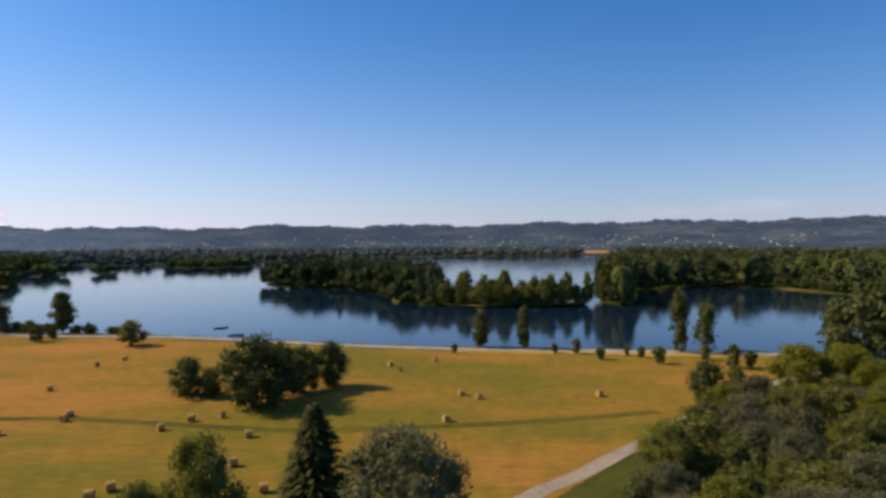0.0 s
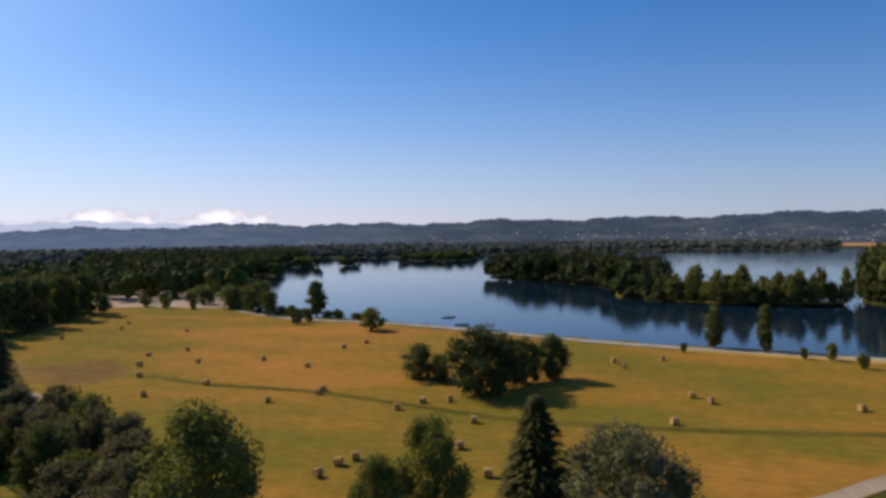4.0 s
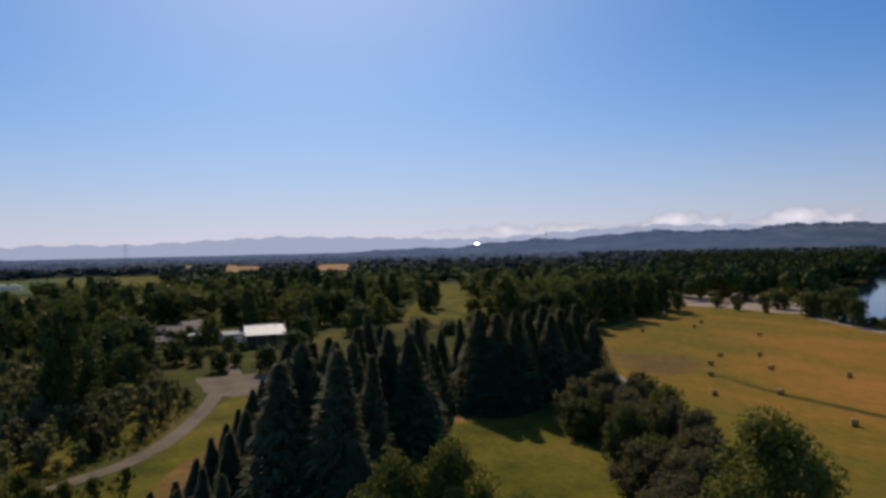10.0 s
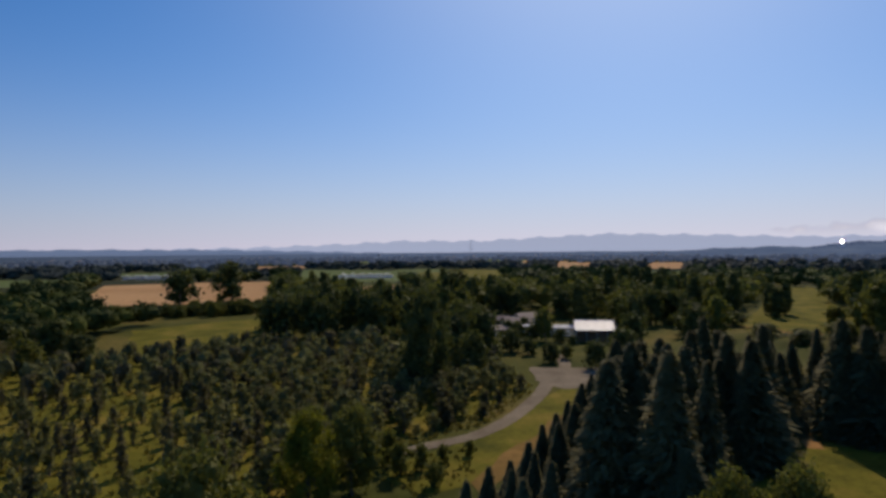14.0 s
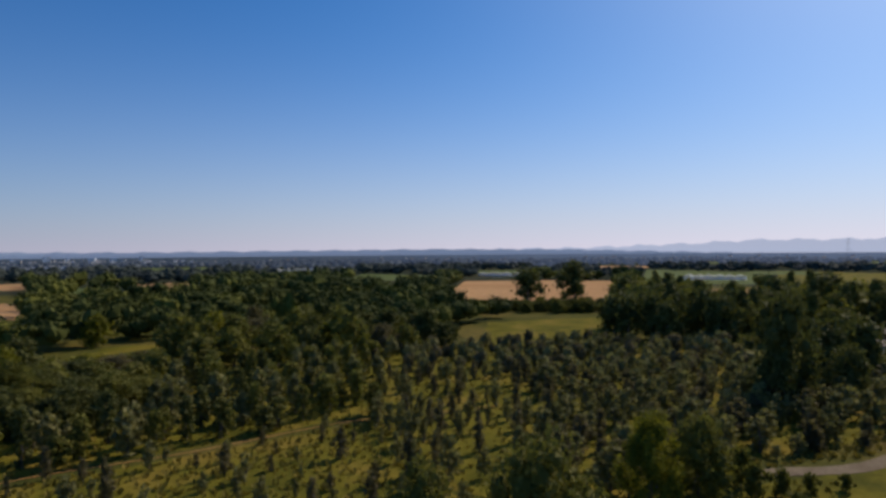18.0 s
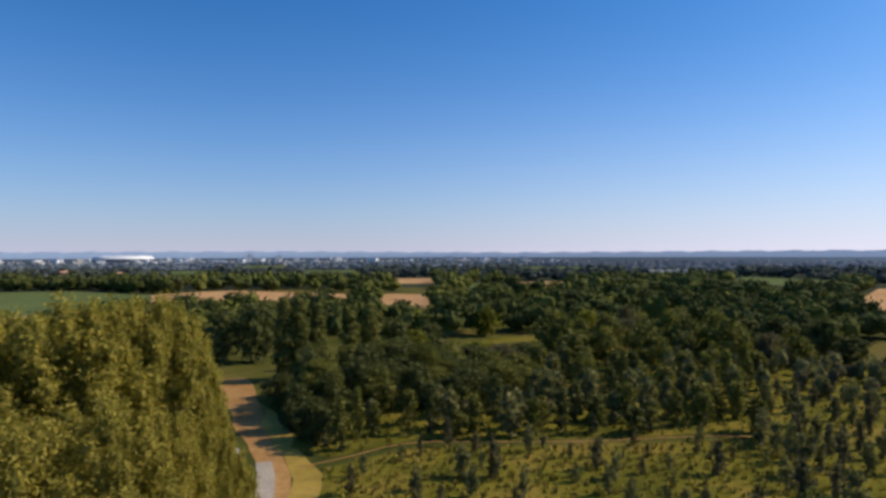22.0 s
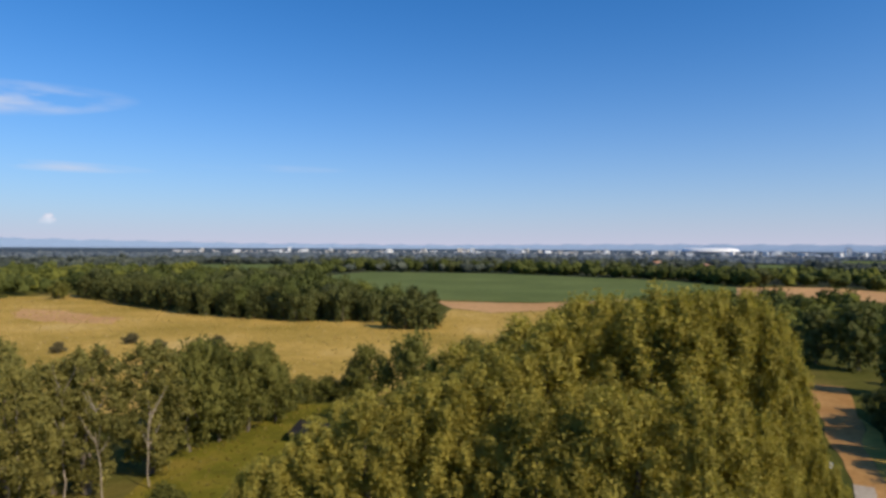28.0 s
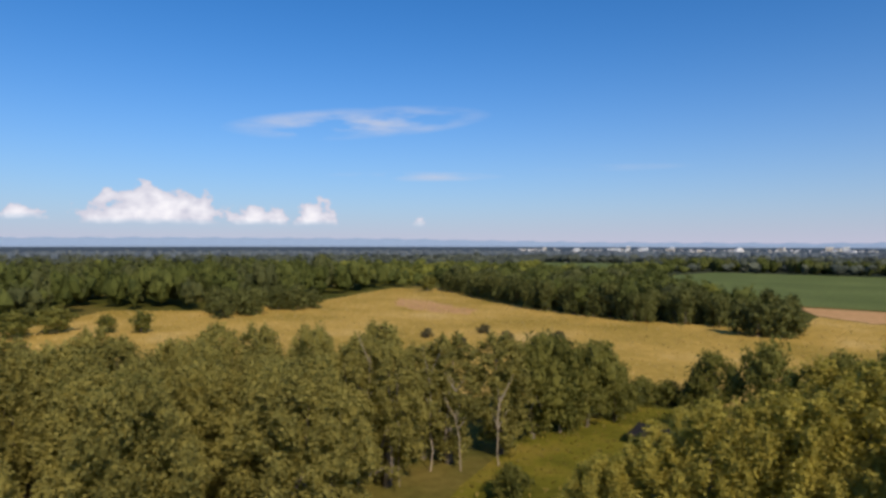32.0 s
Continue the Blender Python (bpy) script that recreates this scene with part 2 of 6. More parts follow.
def soil(name, big, fine, big_scale=0.03, fine_scale=0.6, stretch=None, bump=0.3, rough=0.95):
    """A ground cover: large patches, fine tufts, and relief."""
    mat, n, l, b = shader(name)
    co = n.new("ShaderNodeTexCoord").outputs["Object"]
    n1 = noise_node(n, l, big_scale, 6, 0.62, co, stretch)
    n2 = noise_node(n, l, fine_scale, 5, 0.7, co, stretch)
    c1 = ramp(n, l, n1.outputs["Fac"], big)
    c2 = ramp(n, l, n2.outputs["Fac"], fine)
    l.new(mix(n, l, 1.0, c1.outputs[0], c2.outputs[0], "MULTIPLY"), b.inputs["Base Color"])
    b.inputs["Roughness"].default_value = rough
    b.inputs["Specular IOR Level"].default_value = 0.03
    bp = n.new("ShaderNodeBump")
    bp.inputs["Strength"].default_value = bump
    bp.inputs["Distance"].default_value = 0.3
    l.new(n2.outputs["Fac"], bp.inputs["Height"])
    l.new(bp.outputs[0], b.inputs["Normal"])
    return mat


TUFT = [(0.3, (0.62, 0.62, 0.6)), (0.7, (1.0, 1.0, 1.0))]
M_GROUND = soil("rough_grass", [(0.35, (0.05, 0.06, 0.014)), (0.5, (0.10, 0.10, 0.02)), (0.66, (0.20, 0.15, 0.04))], TUFT, 0.02)
M_HAY = soil("mown_hay", [(0.43, (0.215, 0.168, 0.024)), (0.52, (0.325, 0.188, 0.030)), (0.63, (0.47, 0.213, 0.047))], TUFT, 0.016, 0.5, (0.7, 1.3, 1, 0.12), 0.2)
M_LAWN = soil("green_grass", [(0.34, (0.09, 0.09, 0.012)), (0.5, (0.17, 0.152, 0.018)), (0.66, (0.26, 0.19, 0.034))], TUFT, 0.08, 0.9)
M_PASTURE = soil("dry_pasture", [(0.35, (0.35, 0.245, 0.05)), (0.55, (0.52, 0.345, 0.085)), (0.7, (0.62, 0.43, 0.15))], TUFT, 0.025, 0.35)
M_STUBBLE = soil("wheat_stubble", [(0.35, (0.48, 0.27, 0.115)), (0.65, (0.60, 0.36, 0.165))], TUFT, 0.01, 0.3)
M_CROP = soil("green_crop", [(0.4, (0.115, 0.15, 0.048)), (0.65, (0.155, 0.19, 0.062))], TUFT, 0.02, 0.4)
M_GRAVEL = soil("pale_gravel", [(0.35, (0.39, 0.33, 0.25)), (0.65, (0.54, 0.46, 0.36))], TUFT, 0.15, 2.0)
M_PATH = soil("tan_gravel", [(0.35, (0.34, 0.265, 0.185)), (0.65, (0.47, 0.375, 0.27))], TUFT, 0.15, 2.0)
M_LANE = soil("worn_lane", [(0.35, (0.21, 0.165, 0.11)), (0.65, (0.31, 0.25, 0.17))], TUFT, 0.15, 2.0)
M_SAND = soil("pinkish_sand", [(0.35, (0.42, 0.30, 0.20)), (0.65, (0.58, 0.44, 0.31))], TUFT, 0.1, 1.0)
M_EARTH = soil("bare_earth", [(0.35, (0.36, 0.185, 0.06)), (0.65, (0.50, 0.285, 0.105))], TUFT, 0.1, 1.0)
M_UNMOWN = soil("unmown_grass", [(0.38, (0.10, 0.095, 0.016)), (0.62, (0.19, 0.14, 0.024))], TUFT, 0.05, 0.6)
M_WORN = soil("worn_brown_stubble", [(0.38, (0.20, 0.125, 0.035)), (0.62, (0.31, 0.18, 0.055))], TUFT, 0.05, 0.6)
# far grass, its colour greyed and blued to imitate haze
M_FARGRASS = soil("haze_tinted_far_grass", [(0.35, (0.04, 0.052, 0.04)), (0.55, (0.065, 0.074, 0.048)), (0.72, (0.12, 0.105, 0.055))], TUFT, 0.006, 0.1)
M_HILL = soil("hazed_hillside", [(0.40, (0.016, 0.026, 0.026)), (0.52, (0.04, 0.054, 0.048)), (0.62, (0.085, 0.096, 0.074))], [(0.38, (0.3, 0.32, 0.34)), (0.6, (1.0, 1.0, 1.0))], 0.006, 0.03)


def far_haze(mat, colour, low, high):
    """Paints haze onto a far material as emission, growing towards the sun's side."""
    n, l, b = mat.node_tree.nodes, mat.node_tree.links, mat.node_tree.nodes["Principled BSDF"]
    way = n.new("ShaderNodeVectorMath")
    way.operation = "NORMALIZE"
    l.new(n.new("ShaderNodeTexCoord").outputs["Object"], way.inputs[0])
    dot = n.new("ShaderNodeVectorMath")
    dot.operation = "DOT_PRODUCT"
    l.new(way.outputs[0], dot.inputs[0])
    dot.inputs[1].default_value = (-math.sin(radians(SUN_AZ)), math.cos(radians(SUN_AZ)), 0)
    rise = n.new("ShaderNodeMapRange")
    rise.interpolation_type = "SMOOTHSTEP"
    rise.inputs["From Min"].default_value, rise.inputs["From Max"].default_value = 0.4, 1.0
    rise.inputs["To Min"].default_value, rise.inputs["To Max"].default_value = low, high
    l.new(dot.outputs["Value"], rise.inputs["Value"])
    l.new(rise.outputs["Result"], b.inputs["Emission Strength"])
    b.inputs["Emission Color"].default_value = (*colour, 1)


# blue haze over hills and far plain, put in as emission
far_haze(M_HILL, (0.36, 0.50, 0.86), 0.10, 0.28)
for far_mat in (M_HILL, M_FARGRASS):
    far_mat.node_tree.nodes["Principled BSDF"].inputs["Specular IOR Level"].default_value = 0.0


def leafage(name, dark, light, far=False, shine=0.12, thin=0.42):
    mat, n, l, b = shader(name)
    info = n.new("ShaderNodeObjectInfo")
    geo = n.new("ShaderNodeNewGeometry")
    co = n.new("ShaderNodeTexCoord").outputs["Object"]
    nz = noise_node(n, l, 0.35, 3, 0.6, co)
    add = n.new("ShaderNodeMath")
    add.operation = "MULTIPLY_ADD"
    add.inputs[1].default_value = 0.55
    l.new(geo.outputs["Random Per Island"], add.inputs[0])
    l.new(nz.outputs["Fac"], add.inputs[2])
    add2 = n.new("ShaderNodeMath")
    add2.operation = "MULTIPLY_ADD"
    add2.inputs[1].default_value = 0.35
    l.new(info.outputs["Random"], add2.inputs[0])
    l.new(add.outputs[0], add2.inputs[2])
    mid = tuple((a + c) / 2 for a, c in zip(dark, light))
    col = ramp(n, l, add2.outputs[0], [(0.45, dark), (0.85, mid), (1.25, light)])
    col.color_ramp.elements[2].position = 1.0
    l.new(col.outputs[0], b.inputs["Base Color"])
    b.inputs["Roughness"].default_value = 0.7
    b.inputs["Specular IOR Level"].default_value = 0.02 if far else shine
    if not far:
        tr = n.new("ShaderNodeBsdfTranslucent")
        l.new(mix(n, l, 1.0, col.outputs[0], (0.95, 1.0, 0.58), "MULTIPLY"), tr.inputs["Color"])
        ms = n.new("ShaderNodeMixShader")
        ms.inputs[0].default_value = thin
        l.new(b.outputs[0], ms.inputs[1])
        l.new(tr.outputs[0], ms.inputs[2])
        l.new(ms.outputs[0], n["Material Output"].inputs["Surface"])
    return mat


L_OAK = leafage("oak_leaves", (0.066, 0.073, 0.018), (0.175, 0.168, 0.04), False, 0.08, 0.32)
L_DARK = leafage("dark_leaves", (0.05, 0.058, 0.02), (0.13, 0.135, 0.042), False, 0.06, 0.3)
L_BRIGHT = leafage("fresh_leaves", (0.09, 0.10, 0.012), (0.26, 0.24, 0.03))
L_POPLAR = leafage("poplar_leaves", (0.205, 0.18, 0.037), (0.425, 0.355, 0.074), False, 0.08, 0.48)
L_BELT = leafage("aspen_leaves", (0.125, 0.12, 0.034), (0.325, 0.285, 0.08), False, 0.06, 0.46)
L_SILVER = leafage("silver_leaves", (0.075, 0.075, 0.035), (0.21, 0.195, 0.095))
L_YOUNG = leafage("grey_green_leaves", (0.11, 0.108, 0.044), (0.27, 0.25, 0.10), False, 0.03, 0.36)
L_FIR = leafage("fir_needles", (0.105, 0.094, 0.045), (0.20, 0.175, 0.078), False, 0.02, 0.14)
L_CEDAR = leafage("cedar_sprays", (0.062, 0.060, 0.020), (0.115, 0.105, 0.034), False, 0.02, 0.14)
L_LEAFY = leafage("broad_leaves", (0.08, 0.087, 0.02), (0.21, 0.2, 0.044), False, 0.08, 0.34)
L_SCRUB = leafage("dusty_leaves", (0.082, 0.074, 0.038), (0.19, 0.162, 0.088), False, 0.03)
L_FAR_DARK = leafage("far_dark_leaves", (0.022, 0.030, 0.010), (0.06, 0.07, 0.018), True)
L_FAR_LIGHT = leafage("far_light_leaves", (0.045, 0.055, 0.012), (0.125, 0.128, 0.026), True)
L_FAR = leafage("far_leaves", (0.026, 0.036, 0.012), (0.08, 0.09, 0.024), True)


def bark(name, c1, c2):
    mat, n, l, b = shader(name)
    co = n.new("ShaderNodeTexCoord").outputs["Object"]
    nz = noise_node(n, l, 3.0, 5, 0.7, co, (1, 1, 0.2))
    l.new(ramp(n, l, nz.outputs["Fac"], [(0.35, c1), (0.65, c2)]).outputs[0], b.inputs["Base Color"])
    b.inputs["Roughness"].default_value = 0.9
    bp = n.new("ShaderNodeBump")
    bp.inputs["Distance"].default_value = 0.05
    l.new(nz.outputs["Fac"], bp.inputs["Height"])
    l.new(bp.outputs[0], b.inputs["Normal"])
    return mat


M_BARK = bark("grey_brown_bark", (0.07, 0.055, 0.04), (0.2, 0.165, 0.125))
M_DEAD = bark("bleached_dead_wood", (0.24, 0.19, 0.135), (0.42, 0.35, 0.26))


def plain(name, c1, c2, scale=1.0, rough=0.8, metal=0.0):
    mat, n, l, b = shader(name)
    co = n.new("ShaderNodeTexCoord").outputs["Object"]
    nz = noise_node(n, l, scale, 5, 0.6, co)
    l.new(ramp(n, l, nz.outputs["Fac"], [(0.3, c1), (0.7, c2)]).outputs[0], b.inputs["Base Color"])
    b.inputs["Roughness"].default_value, b.inputs["Metallic"].default_value = rough, metal
    return mat


M_BALE = plain("rolled_hay", (0.38, 0.20, 0.05), (0.56, 0.34, 0.11), 3.0, 0.95)
M_SHEET_ROOF = plain("pale_metal_roof", (0.28, 0.28, 0.275), (0.4, 0.4, 0.385), 0.4, 0.6)
M_RENDER = plain("cream_render", (0.5, 0.45, 0.37), (0.66, 0.61, 0.52), 0.5)
M_TILE = plain("terracotta_tiles", (0.33, 0.16, 0.09), (0.48, 0.26, 0.16), 0.8)
M_WHITE = plain("white_paint", (0.7, 0.7, 0.68), (0.85, 0.85, 0.83), 0.2, 0.6)
M_GREY = plain("grey_concrete", (0.3, 0.3, 0.3), (0.42, 0.41, 0.4), 0.3)
M_DARKROOF = plain("dark_felt_roof", (0.012, 0.012, 0.013), (0.028, 0.026, 0.025), 0.8)
M_DARKROOF.node_tree.nodes["Principled BSDF"].inputs["Specular IOR Level"].default_value = 0.08
M_PLASTIC = plain("greenhouse_film", (0.66, 0.66, 0.65), (0.82, 0.82, 0.8), 0.2, 0.7)
n_, l_ = M_PLASTIC.node_tree.nodes, M_PLASTIC.node_tree.links
film, film_mix = n_.new("ShaderNodeBsdfTranslucent"), n_.new("ShaderNodeMixShader")
film.inputs["Color"].default_value = (0.9, 0.9, 0.88, 1)
film_mix.inputs[0].default_value = 0.6
l_.new(n_["Principled BSDF"].outputs[0], film_mix.inputs[1])
l_.new(film.outputs[0], film_mix.inputs[2])
l_.new(film_mix.outputs[0], n_["Material Output"].inputs["Surface"])

M_WATER, n_, l_, b_ = shader("lake_water")
b_.inputs["Base Color"].default_value = (0.005, 0.018, 0.036, 1)
b_.inputs["Roughness"].default_value = 0.06
b_.inputs["IOR"].default_value = 1.33
co_ = n_.new("ShaderNodeTexCoord").outputs["Object"]
wv_ = noise_node(n_, l_, 0.5, 4, 0.6, co_)
bp_ = n_.new("ShaderNodeBump")
bp_.inputs["Strength"].default_value, bp_.inputs["Distance"].default_value = 0.25, 0.08
l_.new(wv_.outputs["Fac"], bp_.inputs["Height"])
l_.new(bp_.outputs[0], b_.inputs["Normal"])


# ---- mesh building ----
def mesh_of(name, pieces, mats, smooth=False):
    """One mesh out of pieces (verts, faces, material number)."""
    me = bpy.data.meshes.new(name)
    vs, loops, starts, mi, off, lo = [], [], [], [], 0, 0
    for v, f, m in pieces:
        v, f = np.asarray(v, float), np.asarray(f, int)
        if not len(f):
            continue
        vs.append(v)
        loops.append((f + off).ravel())
        starts.append(lo + np.arange(len(f)) * f.shape[1])
        mi.append(np.full(len(f), m))
        off += len(v)
        lo += f.size
    vs, loops, starts, mi = np.concatenate(vs), np.concatenate(loops), np.concatenate(starts), np.concatenate(mi)
    me.vertices.add(len(vs))
    me.vertices.foreach_set("co", vs.ravel().astype(np.float32))
    me.loops.add(len(loops))
    me.loops.foreach_set("vertex_index", loops.astype(np.int32))
    me.polygons.add(len(starts))
    me.polygons.foreach_set("loop_start", starts.astype(np.int32))
    for m in mats:
        me.materials.append(m)
    me.polygons.foreach_set("material_index", mi.astype(np.int32))
    me.polygons.foreach_set("use_smooth", np.full(len(starts), smooth))
    me.update(calc_edges=True)
    me.validate()
    return me


def ico(sub):
    bm = bmesh.new()
    bmesh.ops.create_icosphere(bm, subdivisions=sub, radius=1)
    v = np.array([x.co[:] for x in bm.verts])
    f = np.array([[w.index for w in x.verts] for x in bm.faces])
    bm.free()
    return v, f


ICO1, ICO2 = ico(1), ico(2)


def unit(a):
    return a / np.maximum(np.linalg.norm(a, axis=-1, keepdims=True), 1e-9)


def lump(rng, c, r, base=ICO2, rough=0.22):
    v, f = base
    k = rng.normal(size=(3, 3)) * 1.6
    d = 1 + rough * (np.sin(v @ k[0] * 2 + rng.uniform(0, 6)) + np.sin(v @ k[1] * 3.1 + rng.uniform(0, 6)) + np.sin(v @ k[2] * 4.3)) / 2
    d = d * rng.uniform(1 - rough / 2, 1 + rough / 2, len(v))
    return np.asarray(c) + v * np.asarray(r) * d[:, None], f


def sprays(rng, lobes, count, size, up=0.25, loose=0.55, inner=0.75):
    """Small leafy sprays scattered over the skin of the lobes."""
    lobes = np.asarray(lobes, float)
    area = (lobes[:, 3] * lobes[:, 4] * lobes[:, 5]) ** (2 / 3)
    pick = rng.choice(len(lobes), count, p=area / area.sum())
    u = unit(rng.normal(size=(count, 3)))
    u[:, 2] += up
    u = unit(u)
    p = lobes[pick, :3] + lobes[pick, 3:] * u * rng.uniform(inner, 1.18, (count, 1))
    nrm = unit(u + rng.normal(size=(count, 3)) * loose)
    t = unit(np.cross(nrm, unit(rng.normal(size=(count, 3)))))
    b = np.cross(nrm, t)
    s = size * rng.uniform(0.6, 1.4, (count, 1))
    v = np.stack([p + t * s * 1.2, p + b * s * 0.95 + nrm * s * 0.15, p - t * s * 0.75 - b * s * 0.6], 1).reshape(-1, 3)
    return v, np.arange(3 * count).reshape(-1, 3)


def tube(path, radii, sides=6):
    path = np.asarray(path, float)
    v, a = [], np.arange(sides) * 2 * np.pi / sides
    for i, p in enumerate(path):
        d = unit(path[min(i + 1, len(path) - 1)] - path[max(i - 1, 0)])
        x = unit(np.cross(d, [0.3, 1, 0.1]))
        y = np.cross(d, x)
        v.append(p + radii[i] * (np.cos(a)[:, None] * x + np.sin(a)[:, None] * y))
    f = [[i * sides + j, i * sides + (j + 1) % sides, (i + 1) * sides + (j + 1) % sides, (i + 1) * sides + j] for i in range(len(path) - 1) for j in range(sides)]
    return np.concatenate(v), f


def trunk_mesh(rng, h, r, lobes, limbs=5, mat=None, top=0.8):
    x = np.cumsum(rng.normal(size=(6, 2)) * h * 0.012, 0)
    z = np.linspace(-0.3, h * top, 6)
    path = np.c_[x, z]
    out = [(*tube(path, r * np.array([1.35, 1.0, 0.85, 0.65, 0.42, 0.15])), 0)]
    for i in range(min(limbs, len(lobes))):
        k = rng.integers(1, 4)
        a, e = path[k], np.asarray(lobes[i % len(lobes)][:3])
        m = (a + e) / 2 + np.array([0, 0, -0.04 * h])
        out.append((*tube([a, m, e], r * np.array([0.5, 0.33, 0.12]), 5), 0))
    return mesh_of("trunk", out, [mat or M_BARK], True)


TEMPLATES = {}


def template(key, h, w, trunk, crown, name, label, category="tree"):
    TEMPLATES.setdefault(key, []).append((h, w, trunk, crown, name, label, category))


def crown_mesh(rng, lobes, mat, count, size, base=ICO2, core=0.82, up=0.25, loose=0.55, inner=0.75):
    pieces = [(*lump(rng, l[:3], np.array(l[3:]) * core, base), 0) for l in lobes]
    pieces.append((*sprays(rng, lobes, count, size, up, loose, inner), 0))
    return mesh_of("crown", pieces, [mat])


def broad_lobes(rng, h, w, bottom=0.22, n=12, size=0.3, tall=1.0):
    """Leafy lobes over a rounded crown, unequal in size and reach."""
    out = [(0, 0, h * (0.5 + bottom / 2), w * 0.27, w * 0.27, h * (1 - bottom) * 0.34)]
    for i in range(n):
        z = bottom + (0.93 - bottom) * ((i + rng.uniform(0.1, 0.9)) / n)
        q = math.sin(math.pi * min(0.95, max(0.14, (z - bottom) / (1 - bottom)) ** 0.85)) ** 0.7
        a = i * 2.4 + rng.uniform(-0.6, 0.6)
        s = w * size * rng.uniform(0.5, 1.1)
        rad = max(0.0, w * 0.5 * q * rng.uniform(0.72, 1.12) - s * 0.75)
        zz = s * tall * rng.uniform(0.75, 1.15)
        out.append((rad * math.cos(a), rad * math.sin(a), min(h * z, h - zz * 0.9), s, s, zz))
    return out


def make_broad(key, seed, h, w, mat, count, size, name, label, bottom=0.2, n=12, lobe=0.3, base=ICO2, category="tree", tall=1.0):
    rng = np.random.default_rng(seed)
    lobes = broad_lobes(rng, h, w, bottom, n, lobe, tall)
    template(key, h, w, trunk_mesh(rng, h, 0.022 * h, lobes[1:]), crown_mesh(rng, lobes, mat, count, size, base, 0.5, 0.25, 1.2, 0.3), name, label, category)


def make_column(key, seed, h, w, mat, count, size, name, label, n=9, bottom=0.06):
    rng = np.random.default_rng(seed)
    lobes = []
    for i in range(n):
        z = bottom + (0.94 - bottom) * (i + 0.5) / n
        q = math.sin(math.pi * (0.18 + 0.74 * (i + 0.5) / n)) ** 0.6
        r = w * 0.5 * q
        lobes.append((rng.uniform(-0.12, 0.12) * w, rng.uniform(-0.12, 0.12) * w, h * z, r * rng.uniform(0.8, 1.05), r * rng.uniform(0.8, 1.05), h * 0.8 / n * rng.uniform(1.0, 1.3)))
    template(key, h, w, trunk_mesh(rng, h, 0.018 * h, lobes, 0), crown_mesh(rng, lobes, mat, count, size, up=0.5), name, label)


def make_fir(key, seed, h, w, mat, count, name, label, blunt=0.0):
    """A conifer: a slim dark core, whorls of drooping boughs of unequal reach, and needle sprays."""
    rng = np.random.default_rng(seed)
    power = 1.2 - 0.78 * blunt
    lopsided, phase = rng.uniform(0.1, 0.25), rng.uniform(0, 6.28)
    pieces = []
    core = [(0.03, 0.42), (0.25, 0.36), (0.55, 0.22), (0.8, 0.1), (0.97, 0.01)]
    pieces.append((*tube([(0, 0, h * z) for z, _ in core], [w * 0.5 * r * 0.9 for _, r in core], 9), 0))
    bv, tiers = [], 16
    for i in range(tiers):
        q = (i + rng.uniform(-0.3, 0.3)) / tiers
        r = w * 0.5 * max(0.02, 1 - q) ** power * rng.uniform(0.6, 1.25) + 0.12
        for a in np.arange(7) * 0.9 + rng.uniform(0, 0.9) + rng.normal(size=7) * 0.2:
            reach = r * rng.uniform(0.5, 1.3) * (1 + lopsided * math.sin(a + phase))
            z = h * (0.07 + 0.9 * q) + rng.uniform(-0.25, 0.25)
            o, sd = np.array([math.cos(a), math.sin(a), 0]), np.array([-math.sin(a), math.cos(a), 0])
            wide = 0.2 * reach + 0.16
            p0, p1, p2 = o * 0.1 * reach + [0, 0, z + 0.12 * reach], o * 0.6 * reach + [0, 0, z], o * reach + [0, 0, z - 0.22 * reach]
            bv += [p0 + sd * wide * 0.6, p0 - sd * wide * 0.6, p1 - sd * wide - [0, 0, 0.18], p1 + [0, 0, 0.22], p1 + sd * wide - [0, 0, 0.18], p2]
    n = len(bv) // 6
    base = np.arange(n)[:, None] * 6
    tri = np.concatenate([base + np.array([t]) for t in ((0, 1, 3), (1, 2, 3), (0, 3, 4), (3, 2, 5), (3, 5, 4))])
    pieces.append((np.array(bv), tri, 0))
    t = rng.uniform(0, 1, count) ** 1.35
    a = rng.uniform(0, 2 * np.pi, count)
    r = w * 0.5 * (1 - t) ** power * rng.uniform(0.3, 1.25, count) * (1 + lopsided * np.sin(a + phase))
    z = h * (0.05 + 0.93 * t) - r * 0.2
    p = np.c_[r * np.cos(a), r * np.sin(a), z]
    out = np.c_[np.cos(a), np.sin(a), rng.uniform(-0.5, 0.25, count)]
    side = np.c_[-np.sin(a), np.cos(a), rng.normal(size=count) * 0.3]
    s = (0.12 + 0.025 * w) * rng.uniform(0.6, 1.4, (count, 1))
    v = np.stack([p + out * s * 1.9, p + side * s * 0.7 - out * s * 0.6, p - side * s * 0.7 - out * s * 0.5 + [0, 0, 0.1]], 1).reshape(-1, 3)
    pieces.append((v, np.arange(3 * count).reshape(-1, 3), 0))
    template(key, h, w, trunk_mesh(rng, h, 0.018 * h, [], 0, top=0.95), mesh_of("crown", pieces, [mat]), name, label)


